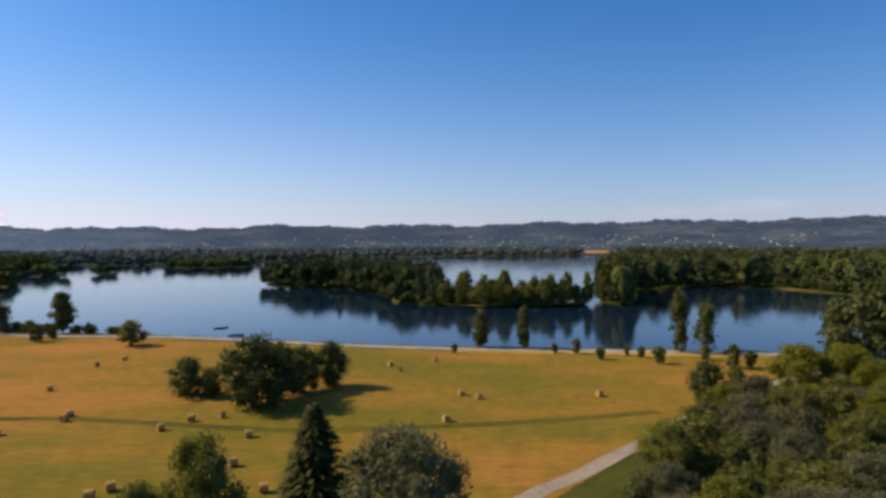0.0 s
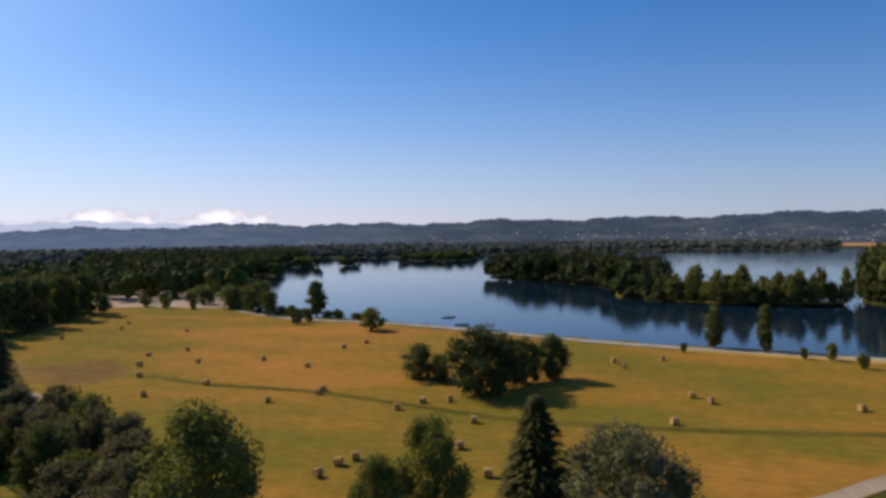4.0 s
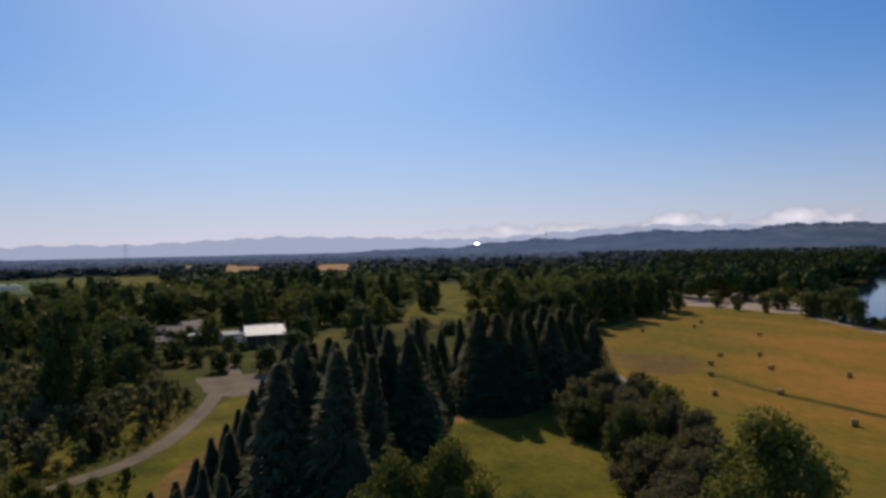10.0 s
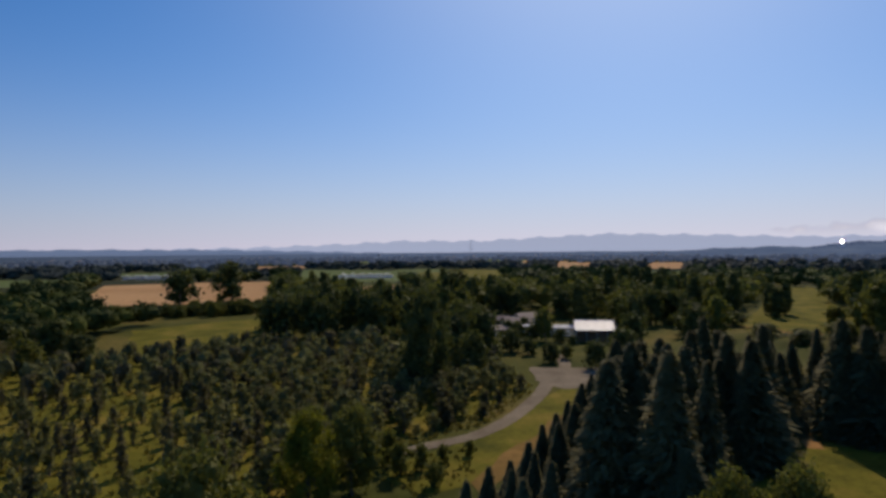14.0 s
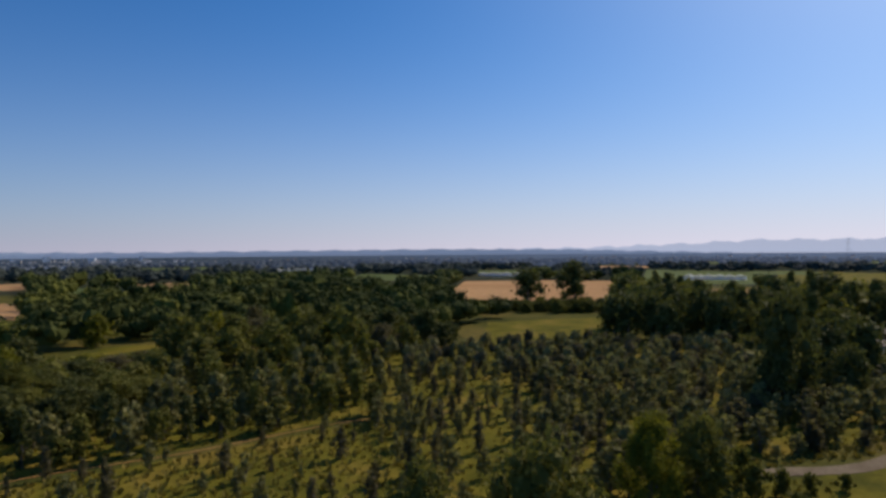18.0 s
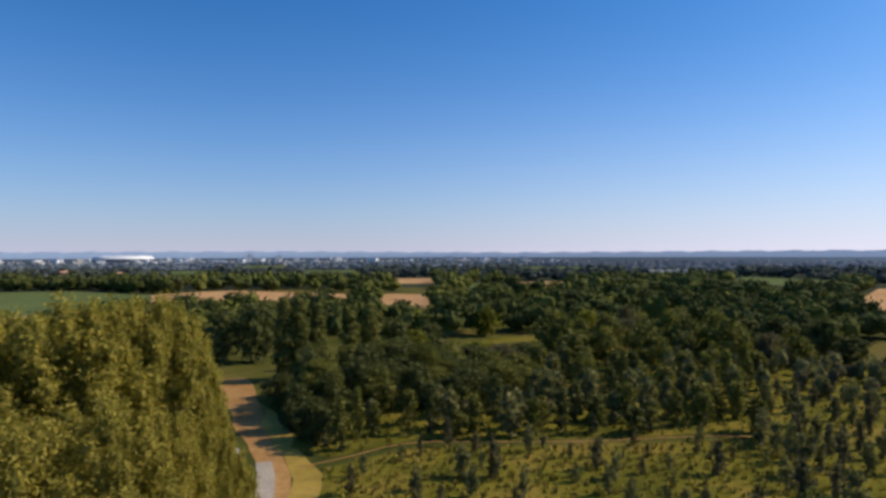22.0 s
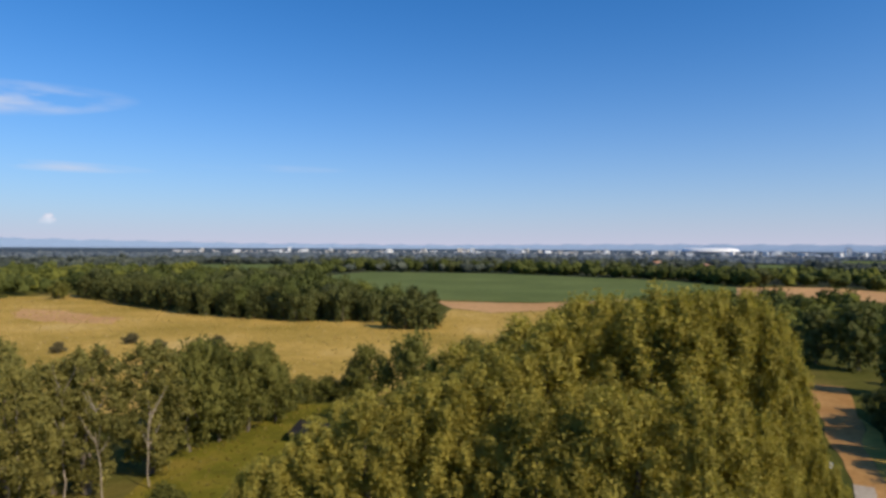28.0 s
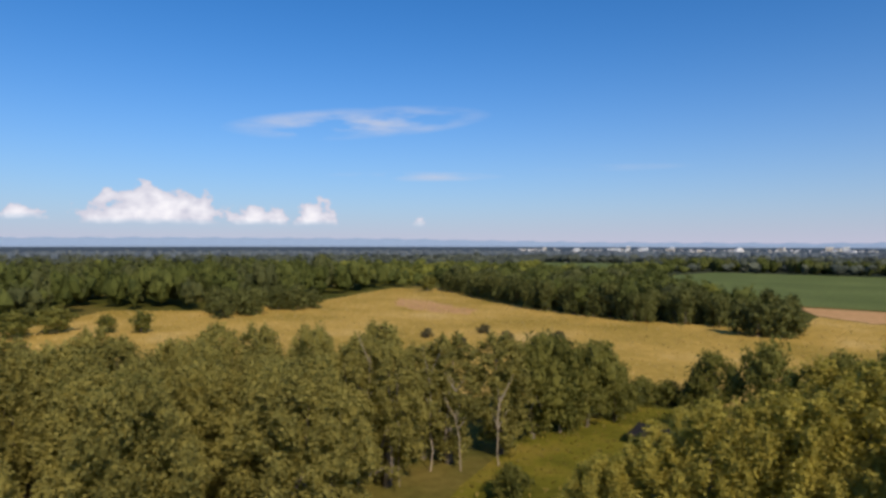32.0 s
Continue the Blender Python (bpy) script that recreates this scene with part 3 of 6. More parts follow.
OAK = "round green broadleaf tree standing on dry grass"
DENSE = "dark green broadleaf tree with a dense crown"
LIGHT = "yellow-green leafy tree with light open crown"
TALL = "tall olive-green poplar with upright leafy branches"
BELT = "olive-green aspen in a dense tree belt"
make_broad("oak", 1, 12, 12, L_OAK, 4200, 0.27, "oak_tree", OAK, 0.12, 24, 0.2, ICO1)
make_broad("oak", 2, 13, 11, L_OAK, 4200, 0.27, "oak_tree", OAK, 0.12, 24, 0.2, ICO1)
make_broad("oak", 3, 11, 11, L_OAK, 4200, 0.27, "oak_tree", OAK, 0.10, 22, 0.21, ICO1)
make_broad("dark", 4, 13, 11, L_DARK, 4200, 0.28, "broadleaf_tree", DENSE, 0.06, 24, 0.21, ICO1)
make_broad("dark", 5, 12, 12, L_DARK, 4200, 0.28, "broadleaf_tree", DENSE, 0.06, 24, 0.21, ICO1)
make_broad("oak_far", 41, 12, 12, L_OAK, 800, 0.6, "oak_tree", OAK, 0.10, 16, 0.24, ICO1)
make_broad("oak_far", 42, 12, 11, L_OAK, 800, 0.6, "oak_tree", OAK, 0.10, 16, 0.24, ICO1)
make_broad("dark_far", 43, 12, 12, L_DARK, 800, 0.6, "broadleaf_tree", DENSE, 0.06, 16, 0.24, ICO1)
make_broad("dark_far", 44, 13, 11, L_DARK, 800, 0.6, "broadleaf_tree", DENSE, 0.06, 16, 0.24, ICO1)
make_broad("bright", 6, 12, 9, L_BRIGHT, 13000, 0.16, "willow_tree", LIGHT, 0.08, 30, 0.17, ICO1, tall=1.3)
make_broad("bright", 7, 14, 9, L_BRIGHT, 13000, 0.16, "willow_tree", LIGHT, 0.08, 30, 0.17, ICO1, tall=1.3)
LEAFY = "leafy green tree with a clumpy crown"
make_broad("leafy", 51, 13, 9, L_LEAFY, 16000, 0.15, "ash_tree", LEAFY, 0.08, 34, 0.17, ICO1, tall=1.25)
make_broad("leafy", 52, 14, 9, L_LEAFY, 16000, 0.15, "ash_tree", LEAFY, 0.08, 30, 0.18, ICO1, tall=1.25)
make_broad("leafy_far", 53, 13, 10, L_LEAFY, 900, 0.55, "ash_tree", LEAFY, 0.08, 18, 0.22, ICO1)
make_broad("scrub", 54, 6, 8, L_SCRUB, 4500, 0.18, "large_shrub", "dusty grey-brown shrub in a thicket", 0.0, 20, 0.19, ICO1, "shrub")
make_broad("scrub", 55, 7, 7, L_SCRUB, 4500, 0.18, "large_shrub", "dusty grey-brown shrub in a thicket", 0.0, 20, 0.19, ICO1, "shrub")
make_broad("bright_far", 56, 12, 10, L_BRIGHT, 900, 0.55, "willow_tree", LIGHT, 0.08, 18, 0.22, ICO1)
make_broad("silver", 8, 13, 12, L_SILVER, 16000, 0.165, "silver_poplar_tree", "silver-grey leafed poplar with rounded crown", 0.08, 34, 0.16, ICO1, tall=1.2)
make_broad("poplar", 9, 24, 11, L_POPLAR, 46000, 0.12, "black_poplar_tree", TALL, 0.04, 190, 0.072, ICO1, tall=2.1)
make_broad("poplar", 10, 25, 10, L_POPLAR, 46000, 0.12, "black_poplar_tree", TALL, 0.04, 190, 0.072, ICO1, tall=2.1)
make_broad("belt", 11, 18, 10, L_BELT, 15000, 0.165, "aspen_tree", BELT, 0.08, 90, 0.095, ICO1, tall=1.5)
make_broad("belt", 12, 19, 9, L_BELT, 15000, 0.165, "aspen_tree", BELT, 0.08, 90, 0.095, ICO1, tall=1.5)
make_broad("belt_far", 46, 18, 10, L_BELT, 7000, 0.24, "aspen_tree", BELT, 0.10, 60, 0.12, ICO1, tall=1.3)
make_column("column", 13, 14, 6, L_DARK, 1700, 0.38, "columnar_poplar_tree", "narrow columnar poplar with dark green leaves", 14)
make_column("column", 14, 16, 5.5, L_OAK, 2200, 0.34, "columnar_poplar_tree", "narrow columnar poplar with dark green leaves", 14)
make_fir("fir", 15, 18, 9, L_FIR, 5200, "fir_tree", "tall dark fir tree with drooping branches", 0.35)
make_fir("fir", 16, 19, 8, L_FIR, 5200, "fir_tree", "tall dark fir tree with drooping branches", 0.15)
make_fir("fir", 24, 17, 9, L_FIR, 5200, "fir_tree", "tall dark fir tree with drooping branches", 0.5)
make_fir("cypress", 17, 14, 7, L_CEDAR, 4600, "cedar_tree", "dark dense conical cedar beside the hay field", 0.6)
SHRUB = "dense dark green shrub in a thicket"
make_broad("shrub", 18, 7, 8, L_DARK, 3000, 0.23, "large_shrub", SHRUB, 0.0, 16, 0.22, ICO1, "shrub")
make_broad("shrub", 19, 6, 7, L_OAK, 3000, 0.23, "large_shrub", SHRUB, 0.0, 16, 0.22, ICO1, "shrub")
make_broad("small", 20, 4, 4, L_OAK, 700, 0.26, "small_tree", "small round green tree on the grass", 0.15, 9, 0.25, ICO1)
YOUNG = "young planted tree with grey-green leaves"
make_broad("sapling", 21, 5, 2.6, L_SCRUB, 360, 0.24, "young_tree", YOUNG, 0.08, 8, 0.3, ICO1, tall=1.5)
make_broad("sapling", 22, 5.5, 2.4, L_YOUNG, 360, 0.24, "young_tree", YOUNG, 0.08, 8, 0.3, ICO1, tall=1.5)
make_broad("sapling", 23, 4.5, 2.6, L_YOUNG, 360, 0.24, "young_tree", YOUNG, 0.08, 8, 0.3, ICO1, tall=1.5)
POLE = "slim young tree with an upright green crown"
make_broad("pole", 31, 9, 4, L_OAK, 520, 0.34, "slim_tree", POLE, 0.06, 14, 0.22, ICO1, tall=1.6)
make_broad("pole", 32, 9, 3.6, L_DARK, 520, 0.34, "slim_tree", POLE, 0.06, 14, 0.22, ICO1, tall=1.6)
make_broad("pole", 34, 8, 3.4, L_YOUNG, 520, 0.34, "slim_tree", POLE, 0.06, 14, 0.22, ICO1, tall=1.6)
make_broad("pole", 33, 8, 4, L_LEAFY, 520, 0.34, "slim_tree", POLE, 0.06, 14, 0.22, ICO1, tall=1.6)
rnd = np.random.default_rng(77)


def plant(key, az, d, h, w, group="", label="", pick=None):
    """A tree of that kind, its height and width set, with its foot on the ground."""
    if (d > 150 or (key == "belt" and d > 88)) and key + "_far" in TEMPLATES:
        key += "_far"
    opts = TEMPLATES[key]
    th, tw, trunk, crown, name, lab, cat = opts[int(rnd.integers(len(opts))) if pick is None else pick]
    ob = new(name)
    ob.matrix_basis = Matrix.Translation(P(az, d)) @ Matrix.Rotation(rnd.uniform(0, 6.28), 4, "Z") @ Matrix.Diagonal((w / tw, w / tw, h / th, 1))
    for nm, me in (("trunk", trunk), ("crown", crown)):
        c = new(nm, me)
        c.parent = ob
    return tagged(ob, label or lab, cat, group)


def fill(poly, spacing, seed, jitter=0.45, holes=()):
    """Places spread over a polygon, azimuth and distance."""
    rng = np.random.default_rng(seed)
    lo, hi = poly.min(0), poly.max(0)
    gx, gy = np.meshgrid(np.arange(lo[0], hi[0], spacing), np.arange(lo[1], hi[1], spacing))
    pts = np.c_[gx.ravel(), gy.ravel()] + rng.uniform(-jitter, jitter, (gx.size, 2)) * spacing
    pts = pts[inside(poly, pts)]
    for hole in holes:
        pts = pts[~inside(hole, pts)]
    return pts


def polar(x, y):
    return math.degrees(math.atan2(-x, y)) % 360, math.hypot(x, y)


# ---- ground ----
def hill_height(az, r):
    """Wooded ridge beyond the lake, lower to the left; far mountains behind the plain."""
    a = (az + 180) % 360 - 180
    ridge = np.interp(a, [-60, -34, -13, 0, 14, 25, 37, 43, 52, 60, 70, 80], [104, 110, 108, 98, 96, 84, 92, 80, 72, 44, 22, 0])
    bumps = 6 * np.sin(a * 0.55) + 4 * np.sin(a * 1.3 + 1) + 2.5 * np.sin(a * 3.1 + 2)
    s = np.clip((r - 1900) / 1300, 0, 1)
    fade = np.clip((90 - a) / 20, 0, 1) * np.clip((a + 85) / 25, 0, 1)
    back = np.clip((r - 3400) / 600, 0, 1)
    return (s * s * (3 - 2 * s)) * (ridge + bumps * s) * fade * (1 - 0.4 * back)


def build_ground():
    na = 500
    radii = 8 * 1.024 ** np.arange(0, 290)
    radii = np.r_[0.01, radii[radii < 4950], 4950]
    az = np.arange(na) * 360 / na
    A, R = np.meshgrid(az, radii)
    x, y = -R * np.sin(np.radians(A)), R * np.cos(np.radians(A))
    pts = np.c_[x.ravel(), y.ravel()]
    wet = inside(LAKE, pts)
    for p in (*ISLAND_LAND, *ISLETS):
        wet &= ~inside(p, pts)
    z = hill_height(A, R).ravel()
    z = np.where(wet, -4.0, z)
    v = np.c_[pts, z]
    i, j = np.meshgrid(np.arange(len(radii) - 1), np.arange(na), indexing="ij")
    f = np.stack([i * na + j, (i + 1) * na + j, (i + 1) * na + (j + 1) % na, i * na + (j + 1) % na], -1).reshape(-1, 4)
    rr_ = R.ravel()[f[:, 0]]
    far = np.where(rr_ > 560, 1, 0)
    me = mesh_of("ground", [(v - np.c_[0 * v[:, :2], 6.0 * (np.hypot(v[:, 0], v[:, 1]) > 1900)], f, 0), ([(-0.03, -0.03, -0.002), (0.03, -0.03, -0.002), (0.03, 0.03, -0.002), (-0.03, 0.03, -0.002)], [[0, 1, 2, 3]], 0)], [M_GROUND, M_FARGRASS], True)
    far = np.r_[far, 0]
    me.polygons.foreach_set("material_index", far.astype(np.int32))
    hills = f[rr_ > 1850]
    tagged(new("backdrop", mesh_of("backdrop", [(v, hills, 0)], [M_HILL], True)), "far plain and wooded hills with blue haze painted on", "hills", kind="structure")
    tagged(new("ground", me), "grassy plain with woods, reaching to wooded hills", "ground", kind="structure")


build_ground()
wm = mesh_of("water", [([(-900, 150, -0.9), (500, 150, -0.9), (500, 1250, -0.9), (-900, 1250, -0.9)], [[0, 1, 2, 3]], 0)], [M_WATER])
tagged(new("water", wm), "calm blue lake with reflections of wooded islands", "lake", kind="structure")


def sheet(name, poly, mat, z, label, category, wobble=1.2, step=4.0):
    """A ground cover with an uneven edge."""
    pts = []
    for k in range(len(poly)):
        a, b = poly[k], poly[(k + 1) % len(poly)]
        m = max(1, int(np.hypot(*(b - a)) / step))
        for q in range(m):
            p = a + (b - a) * q / m
            nv = noise.noise_vector(Vector((p[0] * 0.09, p[1] * 0.09, z)))
            pts.append((p[0] + nv.x * wobble, p[1] + nv.y * wobble, z))
    bm = bmesh.new()
    face = bm.faces.new([bm.verts.new(p) for p in pts])
    if face.normal.z < 0 or sum((pts[i - 1][0] * pts[i][1] - pts[i][0] * pts[i - 1][1]) for i in range(len(pts))) < 0:
        bmesh.ops.reverse_faces(bm, faces=[face])
    bmesh.ops.triangulate(bm, faces=bm.faces[:])
    me = bpy.data.meshes.new(name)
    bm.to_mesh(me)
    bm.free()
    me.materials.append(mat)
    return tagged(new(name, me), label, category, kind="structure")


def strip(name, line, width, mat, z, label, category):
    """A way of even width along a line of azimuths and distances."""
    pts = np.array([P(a, d).xy[:] for a, d in line])
    fine = []
    for k in range(len(pts) - 1):
        p0, p1, p2, p3 = pts[max(k - 1, 0)], pts[k], pts[k + 1], pts[min(k + 2, len(pts) - 1)]
        for q in np.linspace(0, 1, 8, endpoint=False):
            fine.append(0.5 * (2 * p1 + (p2 - p0) * q + (2 * p0 - 5 * p1 + 4 * p2 - p3) * q * q + (3 * p1 - p0 - 3 * p2 + p3) * q ** 3))
    fine.append(pts[-1])
    fine = np.array(fine)
    d = unit(np.gradient(fine, axis=0))
    nrm = np.c_[-d[:, 1], d[:, 0]]
    rng = np.random.default_rng(len(line))
    wl_ = width / 2 * rng.uniform(0.93, 1.07, (len(fine), 2))
    v = np.concatenate([np.c_[fine + nrm * wl_[:, :1], np.full(len(fine), z)], np.c_[fine - nrm * wl_[:, 1:], np.full(len(fine), z)]])
    n = len(fine)
    f = [[i, n + i, n + i + 1, i + 1] for i in range(n - 1)]
    me = mesh_of(name, [(v, f, 0)], [mat])
    return tagged(new(name, me), label, category, kind="structure")


sheet("hay_field", HAY, M_HAY, 0.05, "mown golden hay field with greener bands", "field")
sheet("worn_ground", ring([(54, 210), (51.9, 186), (46.5, 180), (44.3, 163), (48.5, 151), (52.6, 168)]), M_WORN, 0.062, "worn brown patch of the hay field", "ground", 4.0)
sheet("lawn", LAWN_FIR, M_LAWN, 0.05, "sunlit green lawn between dark firs", "lawn")
sheet("lawn", LAWN_FAR, M_LAWN, 0.05, "green lawn in a clearing of the woods", "lawn")
sheet("lawn", LAWN_EAST, M_LAWN, 0.05, "green meadow behind the young plantation", "meadow", 4.0)
sheet("lawn", LAWN_SOUTH, M_LAWN, 0.05, "green grass clearing beside the tree belt", "lawn")
sheet("meadow", MEADOW, M_LAWN, 0.05, "olive meadow on the far plain", "meadow")
sheet("lawn", CLEARING, M_LAWN, 0.05, "small sunlit clearing among trees", "lawn", 3.0)
sheet("lawn", GLADE, M_LAWN, 0.05, "grassy glade behind poplars", "lawn")
sheet("plantation_grass", PLANTATION, M_LAWN, 0.06, "yellow-green grass between young planted trees", "grass")
sheet("nursery_grass", NURSERY, M_LAWN, 0.075, "sunlit yellow-green grass with scattered young trees", "grass")
sheet("grove_grass", GROVE, M_LAWN, 0.055, "sunlit grass under slim trees", "grass")
sheet("dry_grass", ring([(170.2, 76), (165, 77), (166.6, 86), (168.8, 96), (170, 110), (171.2, 126), (172.4, 136), (172, 112), (170.9, 99), (170.2, 88)]), M_PASTURE, 0.052, "dry tan grass beside the bare earth", "grass", 2.0)
sheet("bare_earth", EARTH, M_EARTH, 0.06, "dry orange-brown earth beside the gravel track", "ground")
sheet("verge", ring([(82.4, 141), (84.5, 140.5), (86.6, 132), (88.6, 117), (91.6, 104.5), (95.6, 98), (99, 92), (101, 85), (97, 78), (93.2, 82), (89.6, 95), (87, 108), (84.2, 124)]), M_LAWN, 0.055, "green grass verge beside the lane", "grass", 1.6)
sheet("forecourt", ring([(81.4, 150), (81.8, 166), (87.8, 164), (87.4, 148), (84.5, 140), (82.4, 141)]), M_LANE, 0.085, "grey-brown forecourt before the hall", "road")
sheet("sandy_ground", ring([(47.5, 325), (47, 400), (42, 420), (38, 340), (37.5, 296), (40, 300), (44, 318)]), M_SAND, 0.07, "sandy bare ground by the lake shore", "ground")
strip("mown_strip", [(44, 157), (40, 143), (35, 134), (30, 126.5), (22, 114), (14, 105.5), (4.6, 103.4), (352.4, 107.4), (341.6, 118)], 2.4, M_UNMOWN, 0.075, "dark green unmown strip across the hay field", "grass")
strip("dirt_track", [(169.5, 93), (165, 97), (159, 103), (146, 105), (134, 115), (126, 120), (120, 126)], 0.4, M_EARTH, 0.1, "brown dirt track through the plantation", "path")
sheet("pasture", PASTURE, M_PASTURE, 0.06, "dry yellow pasture framed by trees", "field")
sheet("bare_patch", ring([(238.5, 352), (236, 338), (233.4, 300), (231.5, 292), (232.6, 270), (236.5, 285), (239, 318)]), M_STUBBLE, 0.082, "bare stony patch worn into the pasture", "ground", 6.0)
for k, p in enumerate(STUBBLE):
    sheet("wheat_field", p, M_STUBBLE, 0.10 + 0.012 * k, "orange-tan field of ripe cereal stubble", "field")
for k, p in enumerate(CROPS):
    sheet("crop_field", p, M_CROP, 0.094 + 0.012 * k, "flat dark green crop field", "field")
strip("promenade", [(37, 282), (32.3, 246), (24.2, 224), (14.9, 200), (8.2, 187), (359.3, 178.8), (351.3, 178), (344.6, 180), (338, 184), (331, 190), (326, 196)], 4.0, M_GRAVEL, 0.09,
      "pale gravel promenade along the lake shore", "path")
strip("gravel_path", [(357, 66), (352.4, 76), (348.4, 83.5), (343.8, 96.5), (340.8, 108), (337.5, 124), (333, 150), (329, 172)], 2.6, M_PATH, 0.09, "pale gravel path along the hay field", "path")
strip("park_road", [(44, 95), (48, 118), (51.2, 137.5), (54.6, 170), (58, 205), (59.6, 235), (57.3, 268), (53, 310), (48.5, 350), (45, 392)], 5.5, M_GRAVEL, 0.10, "pale park road beside the hay field", "road")
strip("access_road", [(86, 190), (84.8, 168), (86.2, 148), (87.2, 132), (89.5, 115), (92.7, 104), (97, 98.5), (99, 95.5)], 3.1, M_LANE, 0.10, "grey-brown lane curving past the plantation", "road")
sheet("dry_verge", ring([(82.2, 139), (84.2, 124.5), (87, 108.4), (89.6, 95.4), (93.2, 82.4), (92.4, 79), (88.6, 88), (86.2, 100), (83.6, 116), (82, 130)]), M_WORN, 0.068, "dry tan grass between the lane and the firs", "grass", 2.0)
strip("worn_path", [(65.6, 110), (66.4, 117), (67.2, 128), (68.2, 140)], 2.4, M_EARTH, 0.085, "worn brown path across the lawn", "path")
strip("worn_path", [(72, 262), (69.5, 264), (67.2, 252), (64.5, 256), (62.5, 275)], 3.0, M_EARTH, 0.085, "worn brown edge of the far lawn", "path")
strip("far_road", [(63.5, 548), (66, 545), (68.5, 540), (71, 540)], 7.0, M_GRAVEL, 0.09, "pale road at the end of the far lawn", "road")
strip("dry_verge", [(359, 175.5), (351.3, 174.8), (344.6, 176.6), (338, 180.4), (333, 186)], 5.0, M_PASTURE, 0.068, "tan dry strip along the lake promenade", "grass")
strip("gravel_path", [(174, 60), (172.4, 78), (172.1, 90), (172.3, 97)], 2.3, M_GRAVEL, 0.10, "pale gravel track beside the poplars", "path")


# ---- trees, space by space ----
for az, d, h, w in [(21.7, 136, 7.5, 9), (16.4, 121, 13.2, 15), (12.3, 131, 9.3, 9), (9.9, 135, 9.5, 8.5), (19.7, 133, 5.7, 6), (14.2, 126, 11, 10)]:
    plant("dark", az, d, h, w, "trees in the hay field")
plant("oak", 25.7, 208, 7.4, 10)
plant("column", 30.4, 253, 13.8, 7.3, pick=0)
for az, d, h, w in [(28.7, 246, 3.4, 3), (32.1, 231, 5.6, 5), (31.1, 235, 3.9, 3.7), (34.4, 260, 10, 8), (35.2, 276, 13, 16), (37.3, 290, 10, 14), (39.5, 315, 8, 12)]:
    plant("dark", az, d, h, w, "trees on the lake shore")
for az, d, h, w in [(328.7, 194, 14, 10), (327, 192, 16, 13), (325.6, 192, 15, 13), (323.5, 190, 15, 13), (328.6, 184, 9, 10)]:
    plant("dark", az, d, h, w, "tall trees at the end of the promenade")
for az, d, h, w in [(340, 182, 16.5, 6), (338, 188, 13.5, 6.5)]:
    plant("dark", az, d, h, w, "trees on the lake shore", "tall irregular green tree on the lake shore")
for az, d, h, w in [(356.7, 181, 11.5, 4.6), (353, 180, 12, 4)]:
    plant("column", az, d, h, w, "trees on the lake shore", pick=0)
for az, d, h in [(359, 172, 2.6), (350.3, 173, 2.8), (348.4, 174, 4), (346.4, 166, 3.4), (344.2, 173, 2.8), (343, 171, 3), (341.6, 164, 4.4), (338, 172, 4), (335.9, 164, 5.5), (334.6, 166, 4)]:
    plant("small", az, d, h, h * 0.8, "small trees along the promenade")
plant("dark", 337.9, 127.7, 7.8, 7.4)
plant("oak", 335.7, 141, 4.9, 3.8)
for az, d, h, w in [(331.2, 146, 9, 12), (328, 150, 9, 12), (326, 140, 8, 10)]:
    plant("bright", az, d, h, w, "trees by the gravel path")
for x, y in fill(ring([(341.5, 70), (340.3, 95), (337.5, 112), (333, 135), (325, 135), (316, 110), (318, 56), (338, 52)]), 6.8, 3):
    az, d = polar(x, y)
    plant(["oak", "oak", "leafy", "bright", "scrub", "silver"][int(rnd.integers(6))], az, d, rnd.uniform(5, 8.2), rnd.uniform(6.5, 9.5), "thicket by the gravel path")
for az, d, h, w in [(344.2, 66, 4, 5), (346.3, 62, 3.5, 5), (342.6, 72, 5, 6), (349, 58, 3, 4)]:
    plant("shrub", az, d, h, w, "thicket by the gravel path")
plant("leafy", 20.8, 60, 13.2, 8, pick=0)
plant("leafy", 25.6, 58, 10.6, 6.5, pick=1)
plant("cypress", 11.4, 68, 13.4, 8.6)
plant("silver", 3.5, 58, 13.2, 13)
plant("leafy", 40.3, 52, 17.8, 11.5, pick=1)
for az, d, h, w in [(33.5, 56, 7, 7), (31, 54, 6, 6), (36, 60, 6, 7)]:
    plant("shrub", az, d, h, w, "thicket below the tall tree")
for x, y in fill(ring([(56.5, 112), (52, 128), (47, 112), (43.5, 86), (44.5, 62), (49, 64), (52.5, 84)]), 6.0, 4):
    az, d = polar(x, y)
    plant("scrub" if rnd.uniform() < 0.75 else "shrub", az, d, rnd.uniform(5.5, 8), rnd.uniform(7, 9), "thicket beside the park road")
